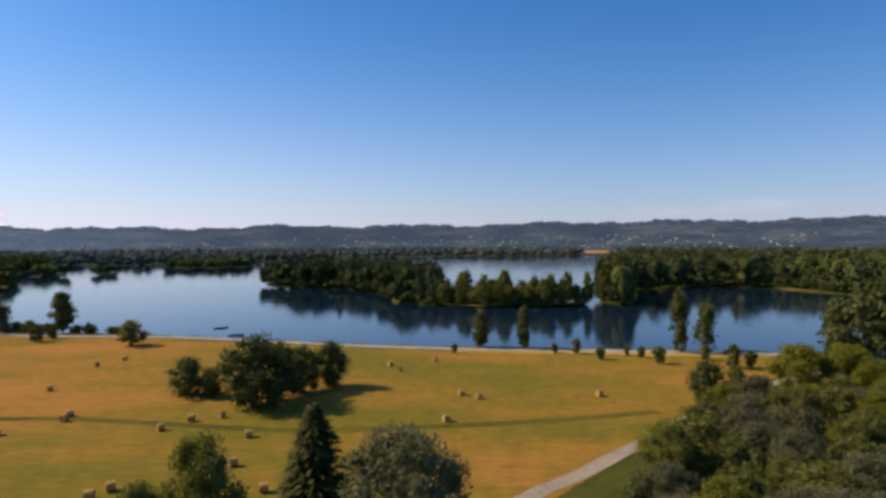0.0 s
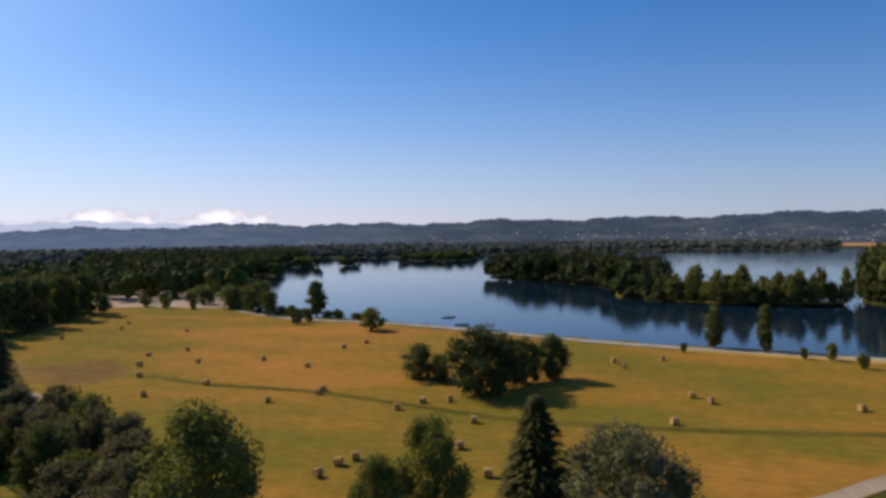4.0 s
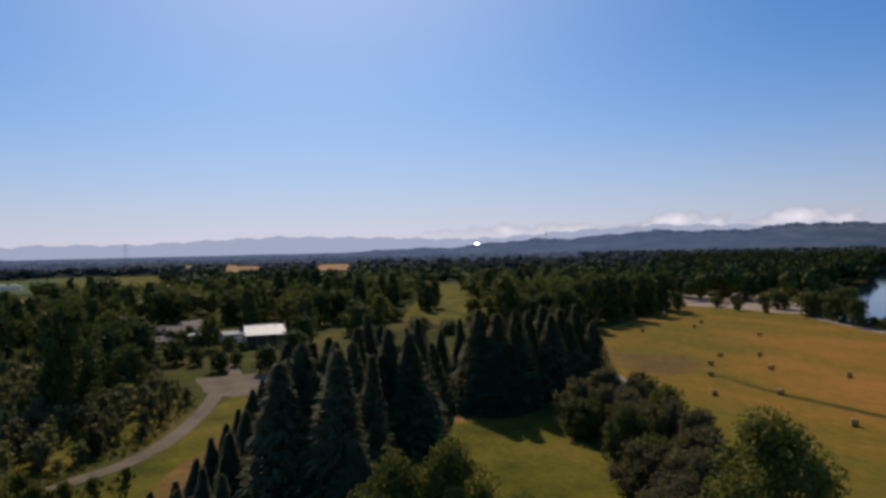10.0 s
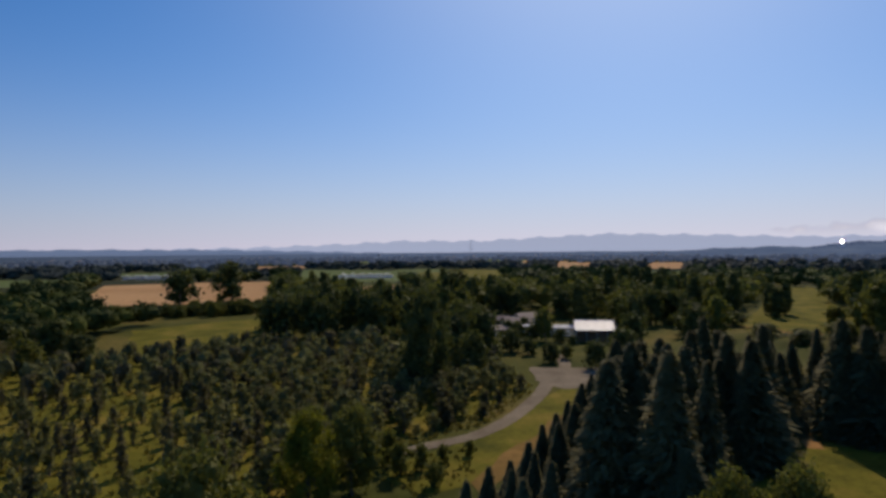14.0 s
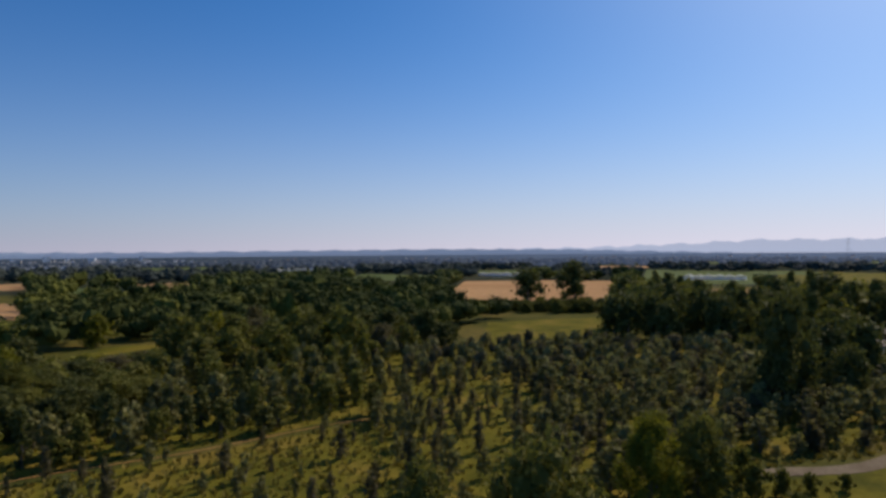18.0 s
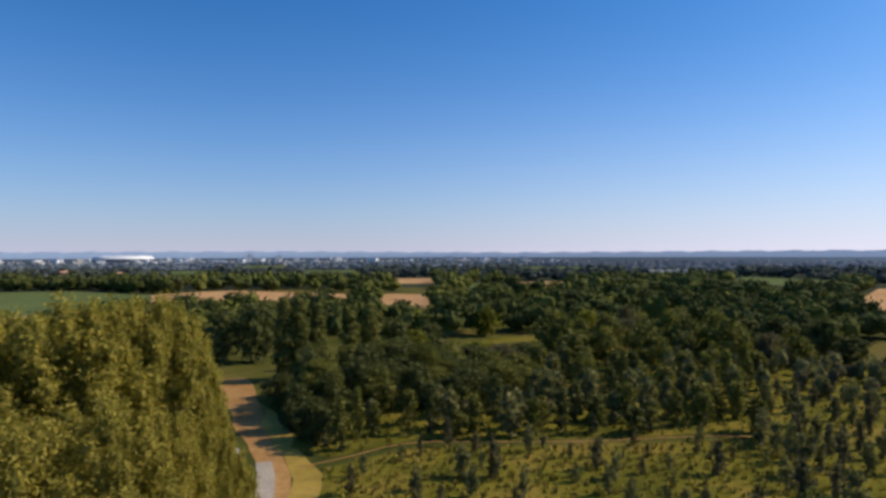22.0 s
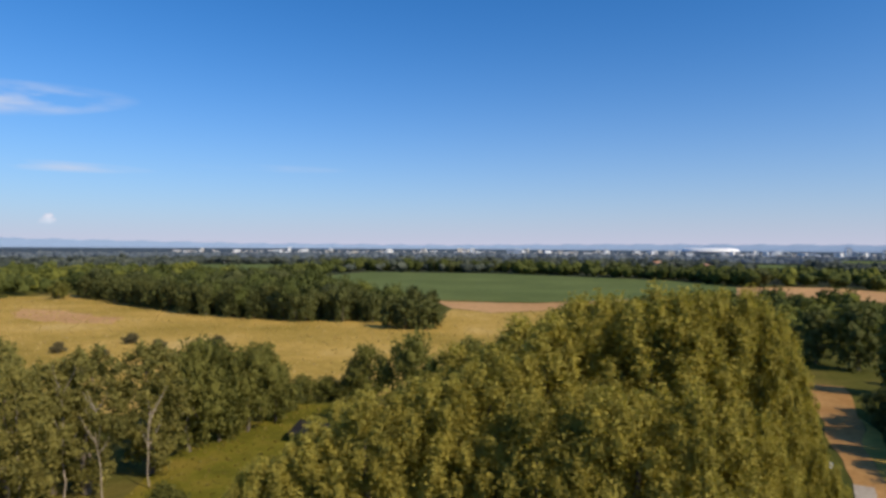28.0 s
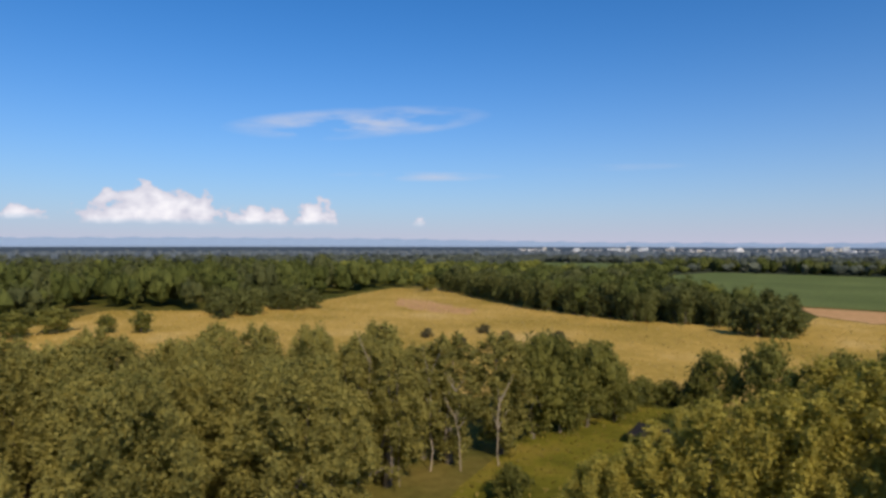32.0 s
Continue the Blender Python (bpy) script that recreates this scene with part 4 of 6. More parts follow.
for az, d, h, w in [(81.2, 70, 18.5, 9), (79.3, 76, 20, 9.5), (76.2, 68, 19.5, 8.5), (75, 84, 19.5, 9), (78.5, 93, 18.5, 9), (80.4, 86, 18, 9), (71.8, 104, 18.8, 9), (73.6, 110, 18.2, 8), (70, 99, 17, 8),
                    (69.2, 113, 17, 8), (62.2, 120, 18.6, 9), (60.6, 124, 18, 8.5), (63.8, 122, 17.4, 8), (65.5, 130, 16, 7), (56.7, 138, 17.3, 8.5), (55.4, 143, 17, 8), (58.2, 146, 17, 8),
                    (67.2, 134, 14, 6), (68.8, 142, 14, 6), (59.5, 132, 17, 8), (80.5, 100, 18, 8), (77, 103, 17, 8), (74.5, 97, 18, 8), (72.5, 118, 17, 8), (61.5, 132, 17, 8), (81.4, 96, 14, 7), (68, 122, 12, 6), (57.5, 130, 16, 8)]:
    plant("fir", az, d, h * rnd.uniform(0.9, 1.06), w * rnd.uniform(0.95, 1.3), "firs round the lawn")
    if d < 125:
        plant("fir", az + (-1.5 if az > 79 else rnd.uniform(-1, 1)) * 110 / d, d - rnd.uniform(1, 5), h * rnd.uniform(0.45, 0.75), w * rnd.uniform(0.8, 1.1), "firs round the lawn")
    plant("fir", az - (1 if az > 76 else rnd.choice([-1, 1])) * 200 / d, d + rnd.uniform(2, 7), h * rnd.uniform(0.7, 0.95), w * rnd.uniform(0.8, 1.2), "firs round the lawn")
for az, d, h, w in [(84.6, 100, 7, 4.5), (83.4, 108, 8, 5), (85.6, 92, 7, 4.5), (86.8, 84, 7.5, 4.5), (88, 78, 7, 4.5), (89.6, 74, 6, 4), (82.6, 116, 8, 5), (82, 124, 7, 5), (84, 90, 9, 5), (85.4, 80, 9, 5), (87.5, 68, 9, 4), (89.5, 64, 8.5, 4), (91.5, 66, 8, 4), (86, 62, 10, 4.5), (93.5, 62, 8, 4), (88.5, 60, 9, 4.5)]:
    plant("fir", az, d, h, w, "young firs by the lane")
for az, d, h, w in [(66.7, 48, 16, 8), (71.5, 48, 15, 7.5), (60.5, 46, 12.5, 7), (74, 44, 13, 6)]:
    plant("leafy", az, d, h, w, "leafy trees by the lawn")
for az, d, h, w in [(56.3, 216, 15.6, 11), (55, 236, 17, 11), (53.8, 253, 18, 13), (52.6, 260, 18, 12), (51.5, 268, 17, 13), (49.8, 284, 17, 14), (48.2, 300, 17, 14), (47, 302, 7.7, 6.6)]:
    plant("dark", az, d, h * 1.08, w, "row of trees along the park road")
for az, d, h, w in [(44.1, 323, 5, 7), (42.5, 306, 4.8, 5.3), (40.5, 295, 4.9, 4.1)]:
    plant("small", az, d, h, w, "small trees by the sandy car park")
for az, d, h, w in [(97.4, 138, 22, 15), (94.6, 160, 15, 12), (93, 150, 11, 10), (92, 176, 14, 12), (100.5, 238, 18, 13), (103, 235, 17.8, 13), (105, 230, 17, 12), (107, 228, 16, 12), (109, 226, 15, 12),
                    (102, 226, 16, 12), (106, 222, 14, 11), (117.4, 390, 20, 22), (113.5, 405, 23.9, 24), (109, 350, 18, 20), (94.3, 353, 19, 24)]:
    plant("dark", az, d, h, w, "dark trees round the plantation")
for az, d, h, w in [(170.6, 158, 20.5, 5), (169.2, 158, 20, 5), (167.8, 160, 19, 5), (165, 172, 17, 5), (163.2, 176, 17, 5)]:
    plant("column", az, d, h, w, "poplars by the track", pick=1)
for az, d, h, w in [(172.8, 188, 17, 13), (175.5, 192, 15, 12), (158, 190, 10, 11), (161, 182, 12, 12), (165, 150, 8, 9), (168, 130, 7, 8)]:
    plant("dark", az, d, h, w, "trees by the track")
for az, d, h, w in [(168.2, 106, 7, 7), (169.4, 113, 8, 7), (171, 130, 7, 8), (167, 118, 9, 8), (168.5, 140, 10, 9)]:
    plant("dark", az, d, h, w, "trees by the track")
plant("bright", 153, 236, 11, 10.5)
plant("oak", 116.3, 60, 13, 11)
plant("bright", 107.3, 74, 12, 7)
plant("oak", 126.8, 58, 11.5, 8)
plant("oak", 103.5, 80, 11, 8)
for az, d, h, w in [(61.5, 232, 20, 17), (64.2, 276, 8, 9.6), (59, 250, 15, 13), (84.7, 178, 4, 4.5), (91.8, 180, 7, 8)]:
    plant("oak", az, d, h, w, "trees round the hall")
for az, d, h, w in [(68.7, 318, 14, 6), (67.6, 320, 14.5, 6), (68.2, 303, 13, 6), (79.8, 350, 21, 8), (79, 346, 21, 8), (78, 344, 21, 8), (76.8, 350, 20, 8), (81, 356, 20, 8), (75.8, 352, 16, 8)]:
    plant("column", az, d, h, w, "tall poplars in the woods", pick=0)
GROVE_BACK = ring([(150, 128), (158, 120), (165, 112), (169, 116), (168.5, 140), (165, 150), (155, 160), (148, 166)])
for x, y in fill(GROVE, 5.4, 14, 0.45, (GROVE_BACK,)):
    az, d = polar(x, y)
    plant("pole", az, d, rnd.uniform(4.5, 9), rnd.uniform(2.8, 4.6), "slim trees behind the dirt track")
for x, y in fill(GROVE_BACK, 7.6, 18):
    az, d = polar(x, y)
    plant(("dark", "dark", "leafy", "oak")[int(rnd.integers(4))], az, d, rnd.uniform(6, 8.4) if 148 < az < 158 else rnd.uniform(8, 12), rnd.uniform(8, 11.5), "dense dark copse behind the slim trees")
for x, y in fill(WOOD_EAST, 10.5, 15):
    az, d = polar(x, y)
    plant(["dark", "leafy", "oak", "bright", "scrub", "dark"][int(rnd.integers(6))], az, d, ((rnd.uniform(3, 5) if d > 172 else rnd.uniform(5, 7.5)) if 148 < az < 157.5 else rnd.uniform(8, 14)), rnd.uniform(9, 13), "wood behind the plantation")
for az, d, h, w in [(192, 54, 27.2, 14), (187, 52, 27.7, 14), (184, 54, 27.7, 12), (181, 57, 27.8, 11.5), (178.6, 58, 25.5, 8), (197, 52, 25.4, 15), (185, 43, 22, 12), (190.5, 42, 22, 12), (196, 43, 21, 12), (180.2, 47, 20, 8),
                    (180.6, 60, 23, 7), (175.6, 57, 15, 7), (180.2, 56, 26.5, 8.5), (177.4, 56, 20, 7), (201, 48, 22.8, 13), (206, 46, 21.5, 12), (211, 46, 20.5, 11), (216, 46, 18, 10), (220.5, 45, 16, 8.5), (213.5, 53, 18, 9), (224, 42, 12, 7), (203.5, 57, 21.8, 13), (189.5, 62, 26, 13), (184.5, 62, 26, 13), (194.5, 60, 25, 13)]:
    plant("poplar", az, d, h, w, "clump of poplars by the track")
for az, d, h, w in [(208, 104, 16, 11), (212, 124, 11, 9), (203, 112, 14, 10)]:
    plant("oak", az, d, h, w, "trees at the pasture's edge")
for x, y in fill(ring([(228, 84), (232, 82), (240, 76), (245, 62), (268, 55), (277, 60), (277, 108), (262, 110), (250, 106), (238, 100), (229, 100)]), 7.4, 5):
    az, d = polar(x, y)
    plant("belt", az, d, rnd.uniform(15.5, 20), rnd.uniform(9, 12), "tree belt by the clearing")
for x, y in fill(ring([(206, 250), (212, 249), (220, 259), (226, 291), (230, 330), (234.5, 400), (234.5, 430), (229, 356), (225, 314), (219, 278), (211, 265), (206, 263)]), 6.5, 6):
    az, d = polar(x, y)
    plant("dark", az, d, rnd.uniform(10.5, 14.5), rnd.uniform(8, 10), "tree row across the pasture")
for x, y in fill(ring([(254, 268), (250, 280), (245, 300), (246, 325), (252, 310), (256, 285)]), 9, 7):
    az, d = polar(x, y)
    plant("dark", az, d, rnd.uniform(8, 12), rnd.uniform(10, 12), "copse at the pasture")
for az, d, h, w in [(265.4, 248, 9.3, 13), (259.6, 236, 7.4, 8.3), (262, 240, 6, 8), (268, 240, 9, 12)]:
    plant("oak", az, d, h, w, "trees at the pasture's edge")
plant("shrub", 228.6, 76, 4, 5)
for az, d, h, w in [(222, 108, 14, 10), (224.4, 104, 15, 10), (226.6, 100, 16, 10), (219.8, 113, 9, 8), (221, 116, 13, 10), (225.5, 110, 15, 10)]:
    plant("oak", az, d, h, w, "trees at the end of the belt")
for az, d, h, w in [(217.5, 126, 5, 7), (215.5, 127, 4.5, 7), (213.5, 126, 5, 7), (219, 120, 5, 7)]:
    plant("shrub", az, d, h, w, "hedge behind the hut")
for x, y in fill(ring([(123, 305), (117, 310), (111, 318), (111, 335), (118, 330), (123, 322)]), 7, 8):
    az, d = polar(x, y)
    plant("shrub", az, d, rnd.uniform(5, 7), rnd.uniform(8, 10), "hedge below the stubble field")

young = np.concatenate([fill(NURSERY, 4.7, 10, 0.4), fill(PLANTATION, 4.5, 9, 0.38)])
young = young[np.argsort(np.hypot(young[:, 0], young[:, 1]))]
keep = []
for x, y in young:
    az, d = polar(x, y)
    dense = inside(PLANTATION, np.array([[x, y]]))[0]
    if rnd.uniform() < ((0.92 if az < 117 else 0.6) if dense else 0.66 if az < 124 else 0.5):
        keep.append((az, d, rnd.uniform(3.6, 6.2) if dense else rnd.uniform(2.0, 5.0)))
for x, y in fill(ring([(88.6, 142), (91.6, 121), (95, 110.5), (99, 102.5), (98, 101), (93.2, 109), (90.4, 119), (88.4, 134)]), 4.6, 29):
    keep.insert(0, (*polar(x, y), rnd.uniform(2, 3.8)))
for az, d, h in keep[:290]:
    plant("sapling", az, d, h, h * (rnd.uniform(0.6, 0.85) if az < 117 else rnd.uniform(0.38, 0.6)), "young trees of the plantation")


for x, y in fill(ring([(47.5, 310), (50, 275), (54, 235), (57, 205), (60, 215), (62, 245), (60, 290), (55, 330), (50, 360)]), 11.5, 16):
    az, d = polar(x, y)
    plant(["dark", "dark", "oak"][int(rnd.integers(3))], az, d, rnd.uniform(12, 17), rnd.uniform(11, 14), "wood behind the tree row")
for az, d, h, w in [(27, 238, 2.4, 6), (28.6, 243, 3, 6), (29.5, 247, 2.6, 5), (31.4, 254, 3, 6), (32.6, 261, 3.5, 6), (33.4, 266, 3, 6), (35.9, 287, 4, 8), (26, 235, 2, 5)]:
    plant("shrub", az, d, h, w, "bushes on the lake shore")
for az, d, h, w in [(43.7, 369, 5, 8), (41.9, 351, 5.5, 8.5), (40.6, 336, 5, 8), (42.7, 341, 4, 6)]:
    plant("dark", az, d, h, w, "small trees by the sandy car park")
plant("oak", 86.5, 212, 11, 8)
for az, d, h, w in [(85.2, 208, 4.5, 6), (87.6, 212, 5.5, 6), (84.2, 204, 3, 4), (88.8, 214, 6, 7)]:
    plant("dark", az, d, h, w, "bushy trees round the forecourt")
for az, d, h, w in [(89.4, 189, 7, 8.5), (86, 172, 5.5, 6), (82.2, 165, 7, 8), (87.9, 184, 5, 5.5), (89.7, 226, 5, 6), (91.2, 236, 6, 7), (88.3, 238, 5, 5), (93.4, 172, 8, 9), (80, 178, 9, 9), (79.2, 196, 11, 10), (93.8, 190, 9, 10), (91, 172, 5, 6)]:
    plant("dark", az, d, h, w, "bushy trees round the forecourt")
for az, d, h, w in [(97.5, 88, 3.5, 3), (99.4, 86, 4.5, 3.6), (95.5, 91, 2.6, 2.4), (100.4, 90, 5, 4), (96.4, 82, 3, 3), (93.2, 94, 2.2, 2)]:
    plant("small", az, d, h, w, "small trees below the lane")
plant("oak", 236, 400, 10, 12)
for az, d, h, w in [(207, 232, 11, 12), (208.6, 230, 12, 11), (206.2, 238, 9, 10), (210, 234, 10, 10)]:
    plant("dark", az, d, h, w, "round trees at the end of the tree row")
for az, d, h, w in [(229, 200, 3, 5), (226, 185, 2.5, 4), (231, 215, 3, 6), (233, 190, 2.4, 4), (224.5, 205, 2.6, 5), (230, 165, 2.2, 4), (236, 205, 3, 5)]:
    plant("scrub", az, d, h, w, "low shrubs on the pasture", "low brown shrub on the dry pasture")


# ---- woods too many to count ----
def crowd(name, spots, mats, label, leaves=90, base=ICO1, lobes=4, size=0.055, smooth=False, core=0.9):
    """Crowns of woods joined into one mesh; spots: x, y, height, width."""
    rng = np.random.default_rng(len(spots))
    pieces = []
    for x, y, h, w in spots:
        m = int(rng.integers(len(mats)))
        ls = []
        for k in range(lobes):
            s = w * rng.uniform(0.22, 0.36)
            a, r = k * 2.1 + rng.uniform(-0.6, 0.6), w * 0.24 * (k > 0)
            zz = h * rng.uniform(0.26, 0.36)
            ls.append((x + r * math.cos(a), y + r * math.sin(a), (h - zz) * rng.uniform(0.62, 1.0), s, s, zz))
        ls.append((x, y, h * 0.36, w * 0.34, w * 0.34, h * 0.36))
        for q in ls:
            pieces.append((*lump(rng, q[:3], np.array(q[3:]) * core, base, 0.3), m))
        if leaves:
            pieces.append((*sprays(rng, ls[:-1], leaves, size * w + 0.15, 0.35, 0.8), m))
    return tagged(new(name, mesh_of(name, pieces, mats, smooth)), label, "woods", kind="stuff")


crowd("young_trees", [(*P(a, d).xy, h, h * 0.7) for a, d, h in keep[290:]], [L_SCRUB, L_YOUNG, L_YOUNG], "dense young planted trees with grey-green leaves", 60, ICO1, 2, 0.07)

OPEN = [MEADOW, MEADOW * 0.8, NURSERY, GROVE, WOOD_EAST, LAKE, HAY, LAWN_FIR, LAWN_FAR, LAWN_EAST, LAWN_SOUTH, CLEARING, GLADE, PASTURE, PLANTATION, *STUBBLE, *CROPS]



def scatter(r0, r1, spacing, seed, az0=0, az1=360, extra=()):
    rng = np.random.default_rng(seed)
    g = np.arange(-r1, r1, spacing)
    gx, gy = np.meshgrid(g, g)
    pts = np.c_[gx.ravel(), gy.ravel()] + rng.uniform(-0.5, 0.5, (gx.size, 2)) * spacing
    d = np.hypot(pts[:, 0], pts[:, 1])
    az = np.degrees(np.arctan2(-pts[:, 0], pts[:, 1])) % 360
    ok = (d > r0) & (d < r1) & (((az - az0) % 360) < ((az1 - az0) % 360 or 360))
    pts = pts[ok]
    for hole in (*OPEN, *extra, *[p * q for p in (*STUBBLE, *CROPS) for q in (0.76, 0.88)]):
        grow = hole.mean(0) + (hole - hole.mean(0)) * (1 + 6 / max(20, np.abs(hole - hole.mean(0)).max()))
        pts = pts[~inside(grow, pts)]
    return pts


rng_w = np.random.default_rng(5)
SHADY = [leafage("shady_leaves", (0.03, 0.036, 0.016), (0.07, 0.076, 0.028), True), L_FAR_DARK, L_FAR]
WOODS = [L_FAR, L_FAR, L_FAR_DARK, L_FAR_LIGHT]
# aerial haze mixed into the leaf colours of far woods, making them bluer
DISTANT = [leafage("haze_tinted_leaves", (0.05, 0.062, 0.05), (0.095, 0.106, 0.078), True), leafage("haze_tinted_dark_leaves", (0.038, 0.048, 0.044), (0.07, 0.08, 0.064), True)]
HAZY = [leafage("painted_haze_leaves", (0.075, 0.092, 0.10), (0.12, 0.135, 0.13), True), leafage("painted_haze_dark_leaves", (0.055, 0.07, 0.08), (0.09, 0.105, 0.105), True)]
# the farthest woods also glow faintly blue to imitate thicker haze
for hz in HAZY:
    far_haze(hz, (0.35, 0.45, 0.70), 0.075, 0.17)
for isle, sp, lo, hi, wide in ((ISLAND_BROAD, 9.5, 13, 20, 14), (ISLAND_BULGE, 7.5, 9, 14, 11)):
    crowd("island_woods", [(x, y, rng_w.uniform(lo, hi), rng_w.uniform(wide * 0.65, wide)) for x, y in fill(isle, sp, 12, 0.4)], SHADY, "wooded island with dense dark green trees", 210, ICO1, 6, 0.045, False, 0.7)
for k, (x, y) in enumerate(fill(ISLAND_SPIT, 5.4, 19, 0.4)):
    az, d = polar(x, y)
    plant(("oak", "leafy", "oak")[k % 3], az, d, rnd.choice([6, 9, 12, 14, 15.5]) * rnd.uniform(0.85, 1.1), rnd.uniform(6.5, 11), "trees on the narrow spit", "dark green tree on the narrow lake spit")
sheet("bank", ISLAND_SPIT, M_PASTURE, 0.06, "low tan bank of the narrow lake spit", "bank", 0.8)
for az, d, h, w in [(346.3, 336, 22, 12), (345.6, 330, 24, 13), (344.8, 326, 24, 13), (344.2, 322, 20, 11), (345.4, 350, 24, 14), (344.4, 345, 23, 13), (345.2, 318, 9, 9), (346.2, 328, 12, 9), (344.2, 315, 8, 8), (345, 380, 24, 15), (344.3, 390, 23, 14)]:
    plant("dark", az, d, h, w, "tall trees on the wooded point", "tall dark tree on the wooded lake point")
for p, sp in zip(ISLETS, (11, 11, 13, 10)):
    spots = fill(p, sp, 13, 0.4)
    crowd("islet_woods", [(x, y, rng_w.uniform(7, 12), rng_w.uniform(11, 15)) for x, y in spots], WOODS, "dark trees on a small lake islet", 50)
shore = []
for edge_ in (ISLAND_BROAD[:7], ISLAND_BULGE[:4], ring([(343.3, 392), (341.5, 416), (339.6, 434), (336.5, 447), (333.7, 458), (331, 438), (328, 412), (324, 360)])):
    for a, b in zip(edge_[:-1], edge_[1:]):
        m = max(1, int(np.hypot(*(b - a)) / 6))
        for q in range(m):
            p = a + (b - a) * (q + 0.5) / m
            if np.hypot(*p) < 480:
                for k in (1.001, 1.014):
                    q_ = p * (k + 0.006 * rng_w.uniform())
                    shore.append((q_[0], q_[1], rng_w.uniform(3.5, 9) * (1 + 30 * (k - 1)), rng_w.uniform(7, 11)))
crowd("shore_bushes", shore, SHADY, "dark bushes overhanging the lake shore", 100, ICO1, 3, 0.06, False, 0.72)
sheet("beach", ring([(347.8, 1425), (344.6, 1425), (344.4, 1800), (347.6, 1800)]), M_STUBBLE, 0.2, "pale sandy beach on the far shore", "beach")
BEACH = ring([(348, 1200), (344.4, 1200), (344.2, 1850), (348, 1850)])
VILLAGE = ring([(92, 190), (79, 200), (79, 228), (86, 240), (87, 285), (92, 285)])
mid = scatter(225, 430, 13, 21, 111, 213, (VILLAGE,))
keep_mid = rng_w.uniform(size=len(mid)) < 0.88
crowd("woods", [(x, y, rng_w.uniform(7, 15), rng_w.uniform(11, 18)) for x, y in mid[keep_mid]], WOODS, "mixed broadleaf woods of the plain", 150, ICO1, 6, 0.042, False, 0.7)
mid = scatter(225, 430, 13, 27, 213, 272)
crowd("woods", [(x, y, rng_w.uniform(11, 18) + (6.5 if np.hypot(x, y) > 310 and polar(x, y)[0] > 236 else 0), rng_w.uniform(11, 17)) for x, y in mid], SHADY, "tall dark woods behind the pasture", 110, ICO1, 5, 0.05, False, 0.72)
hall_far = []
for x, y in scatter(225, 440, 13.5, 28, 57, 111, (VILLAGE,)):
    az, d = polar(x, y)
    kind = ["dark", "dark", "oak", "dark", "leafy", "column", "dark"][int(rnd.integers(7))]
    h = rnd.uniform(3.5, 6) if 61 < az < 71.5 and d < 275 else rnd.uniform(15, 20) if kind == "column" else rnd.uniform(9, 16)
    if d > 315 and kind != "column":
        hall_far.append((x, y, h, rnd.uniform(11, 16)))
    else:
        plant(kind, az, d, h, rnd.uniform(5, 7) if kind == "column" else rnd.uniform(10, 15), "wood round the hall")
crowd("woods", hall_far, [L_DARK, L_OAK, L_LEAFY], "dark mixed wood beyond the hall", 170, ICO1, 6, 0.045, False, 0.68)
mid = scatter(430, 700, 17, 26, 48, 272, (VILLAGE,))
keep_mid = rng_w.uniform(size=len(mid)) < 0.88
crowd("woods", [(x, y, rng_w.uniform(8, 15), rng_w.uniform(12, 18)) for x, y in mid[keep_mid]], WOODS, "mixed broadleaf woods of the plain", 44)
right = scatter(215, 800, 16, 22, 322, 346)
crowd("woods", [(x, y, rng_w.uniform(15, 23), rng_w.uniform(11, 17)) for x, y in right], SHADY, "dark woods along the lake shore", 130, ICO1, 5, 0.05, False, 0.72)
left = scatter(352, 900, 14, 23, 30, 48)
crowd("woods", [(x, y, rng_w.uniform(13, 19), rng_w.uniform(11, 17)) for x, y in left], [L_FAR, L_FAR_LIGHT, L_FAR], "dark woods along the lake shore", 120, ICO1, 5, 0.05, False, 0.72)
edge = fill(ring([(217, 735), (208, 720), (200, 700), (186, 612), (180, 515), (178, 535), (185, 640), (199, 735), (216, 775)]), 13, 25)
crowd("woods", [(x, y, rng_w.uniform(11, 17), rng_w.uniform(12, 17)) for x, y in edge], SHADY, "dark wooded belt along the green crop field", 50)
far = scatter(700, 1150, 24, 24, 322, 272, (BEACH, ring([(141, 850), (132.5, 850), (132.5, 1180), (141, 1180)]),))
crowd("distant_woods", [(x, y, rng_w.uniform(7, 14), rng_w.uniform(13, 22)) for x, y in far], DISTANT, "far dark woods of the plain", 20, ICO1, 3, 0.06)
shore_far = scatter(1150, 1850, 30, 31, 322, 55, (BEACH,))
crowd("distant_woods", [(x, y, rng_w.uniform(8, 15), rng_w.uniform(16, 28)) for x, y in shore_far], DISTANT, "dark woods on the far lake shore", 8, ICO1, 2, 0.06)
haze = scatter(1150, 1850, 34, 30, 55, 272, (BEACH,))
crowd("backdrop", [(x, y, rng_w.uniform(6, 13), rng_w.uniform(16, 32)) for x, y in haze], HAZY, "woods at the end of the plain under painted blue haze", 4, ICO1, 1, 0.07, True)


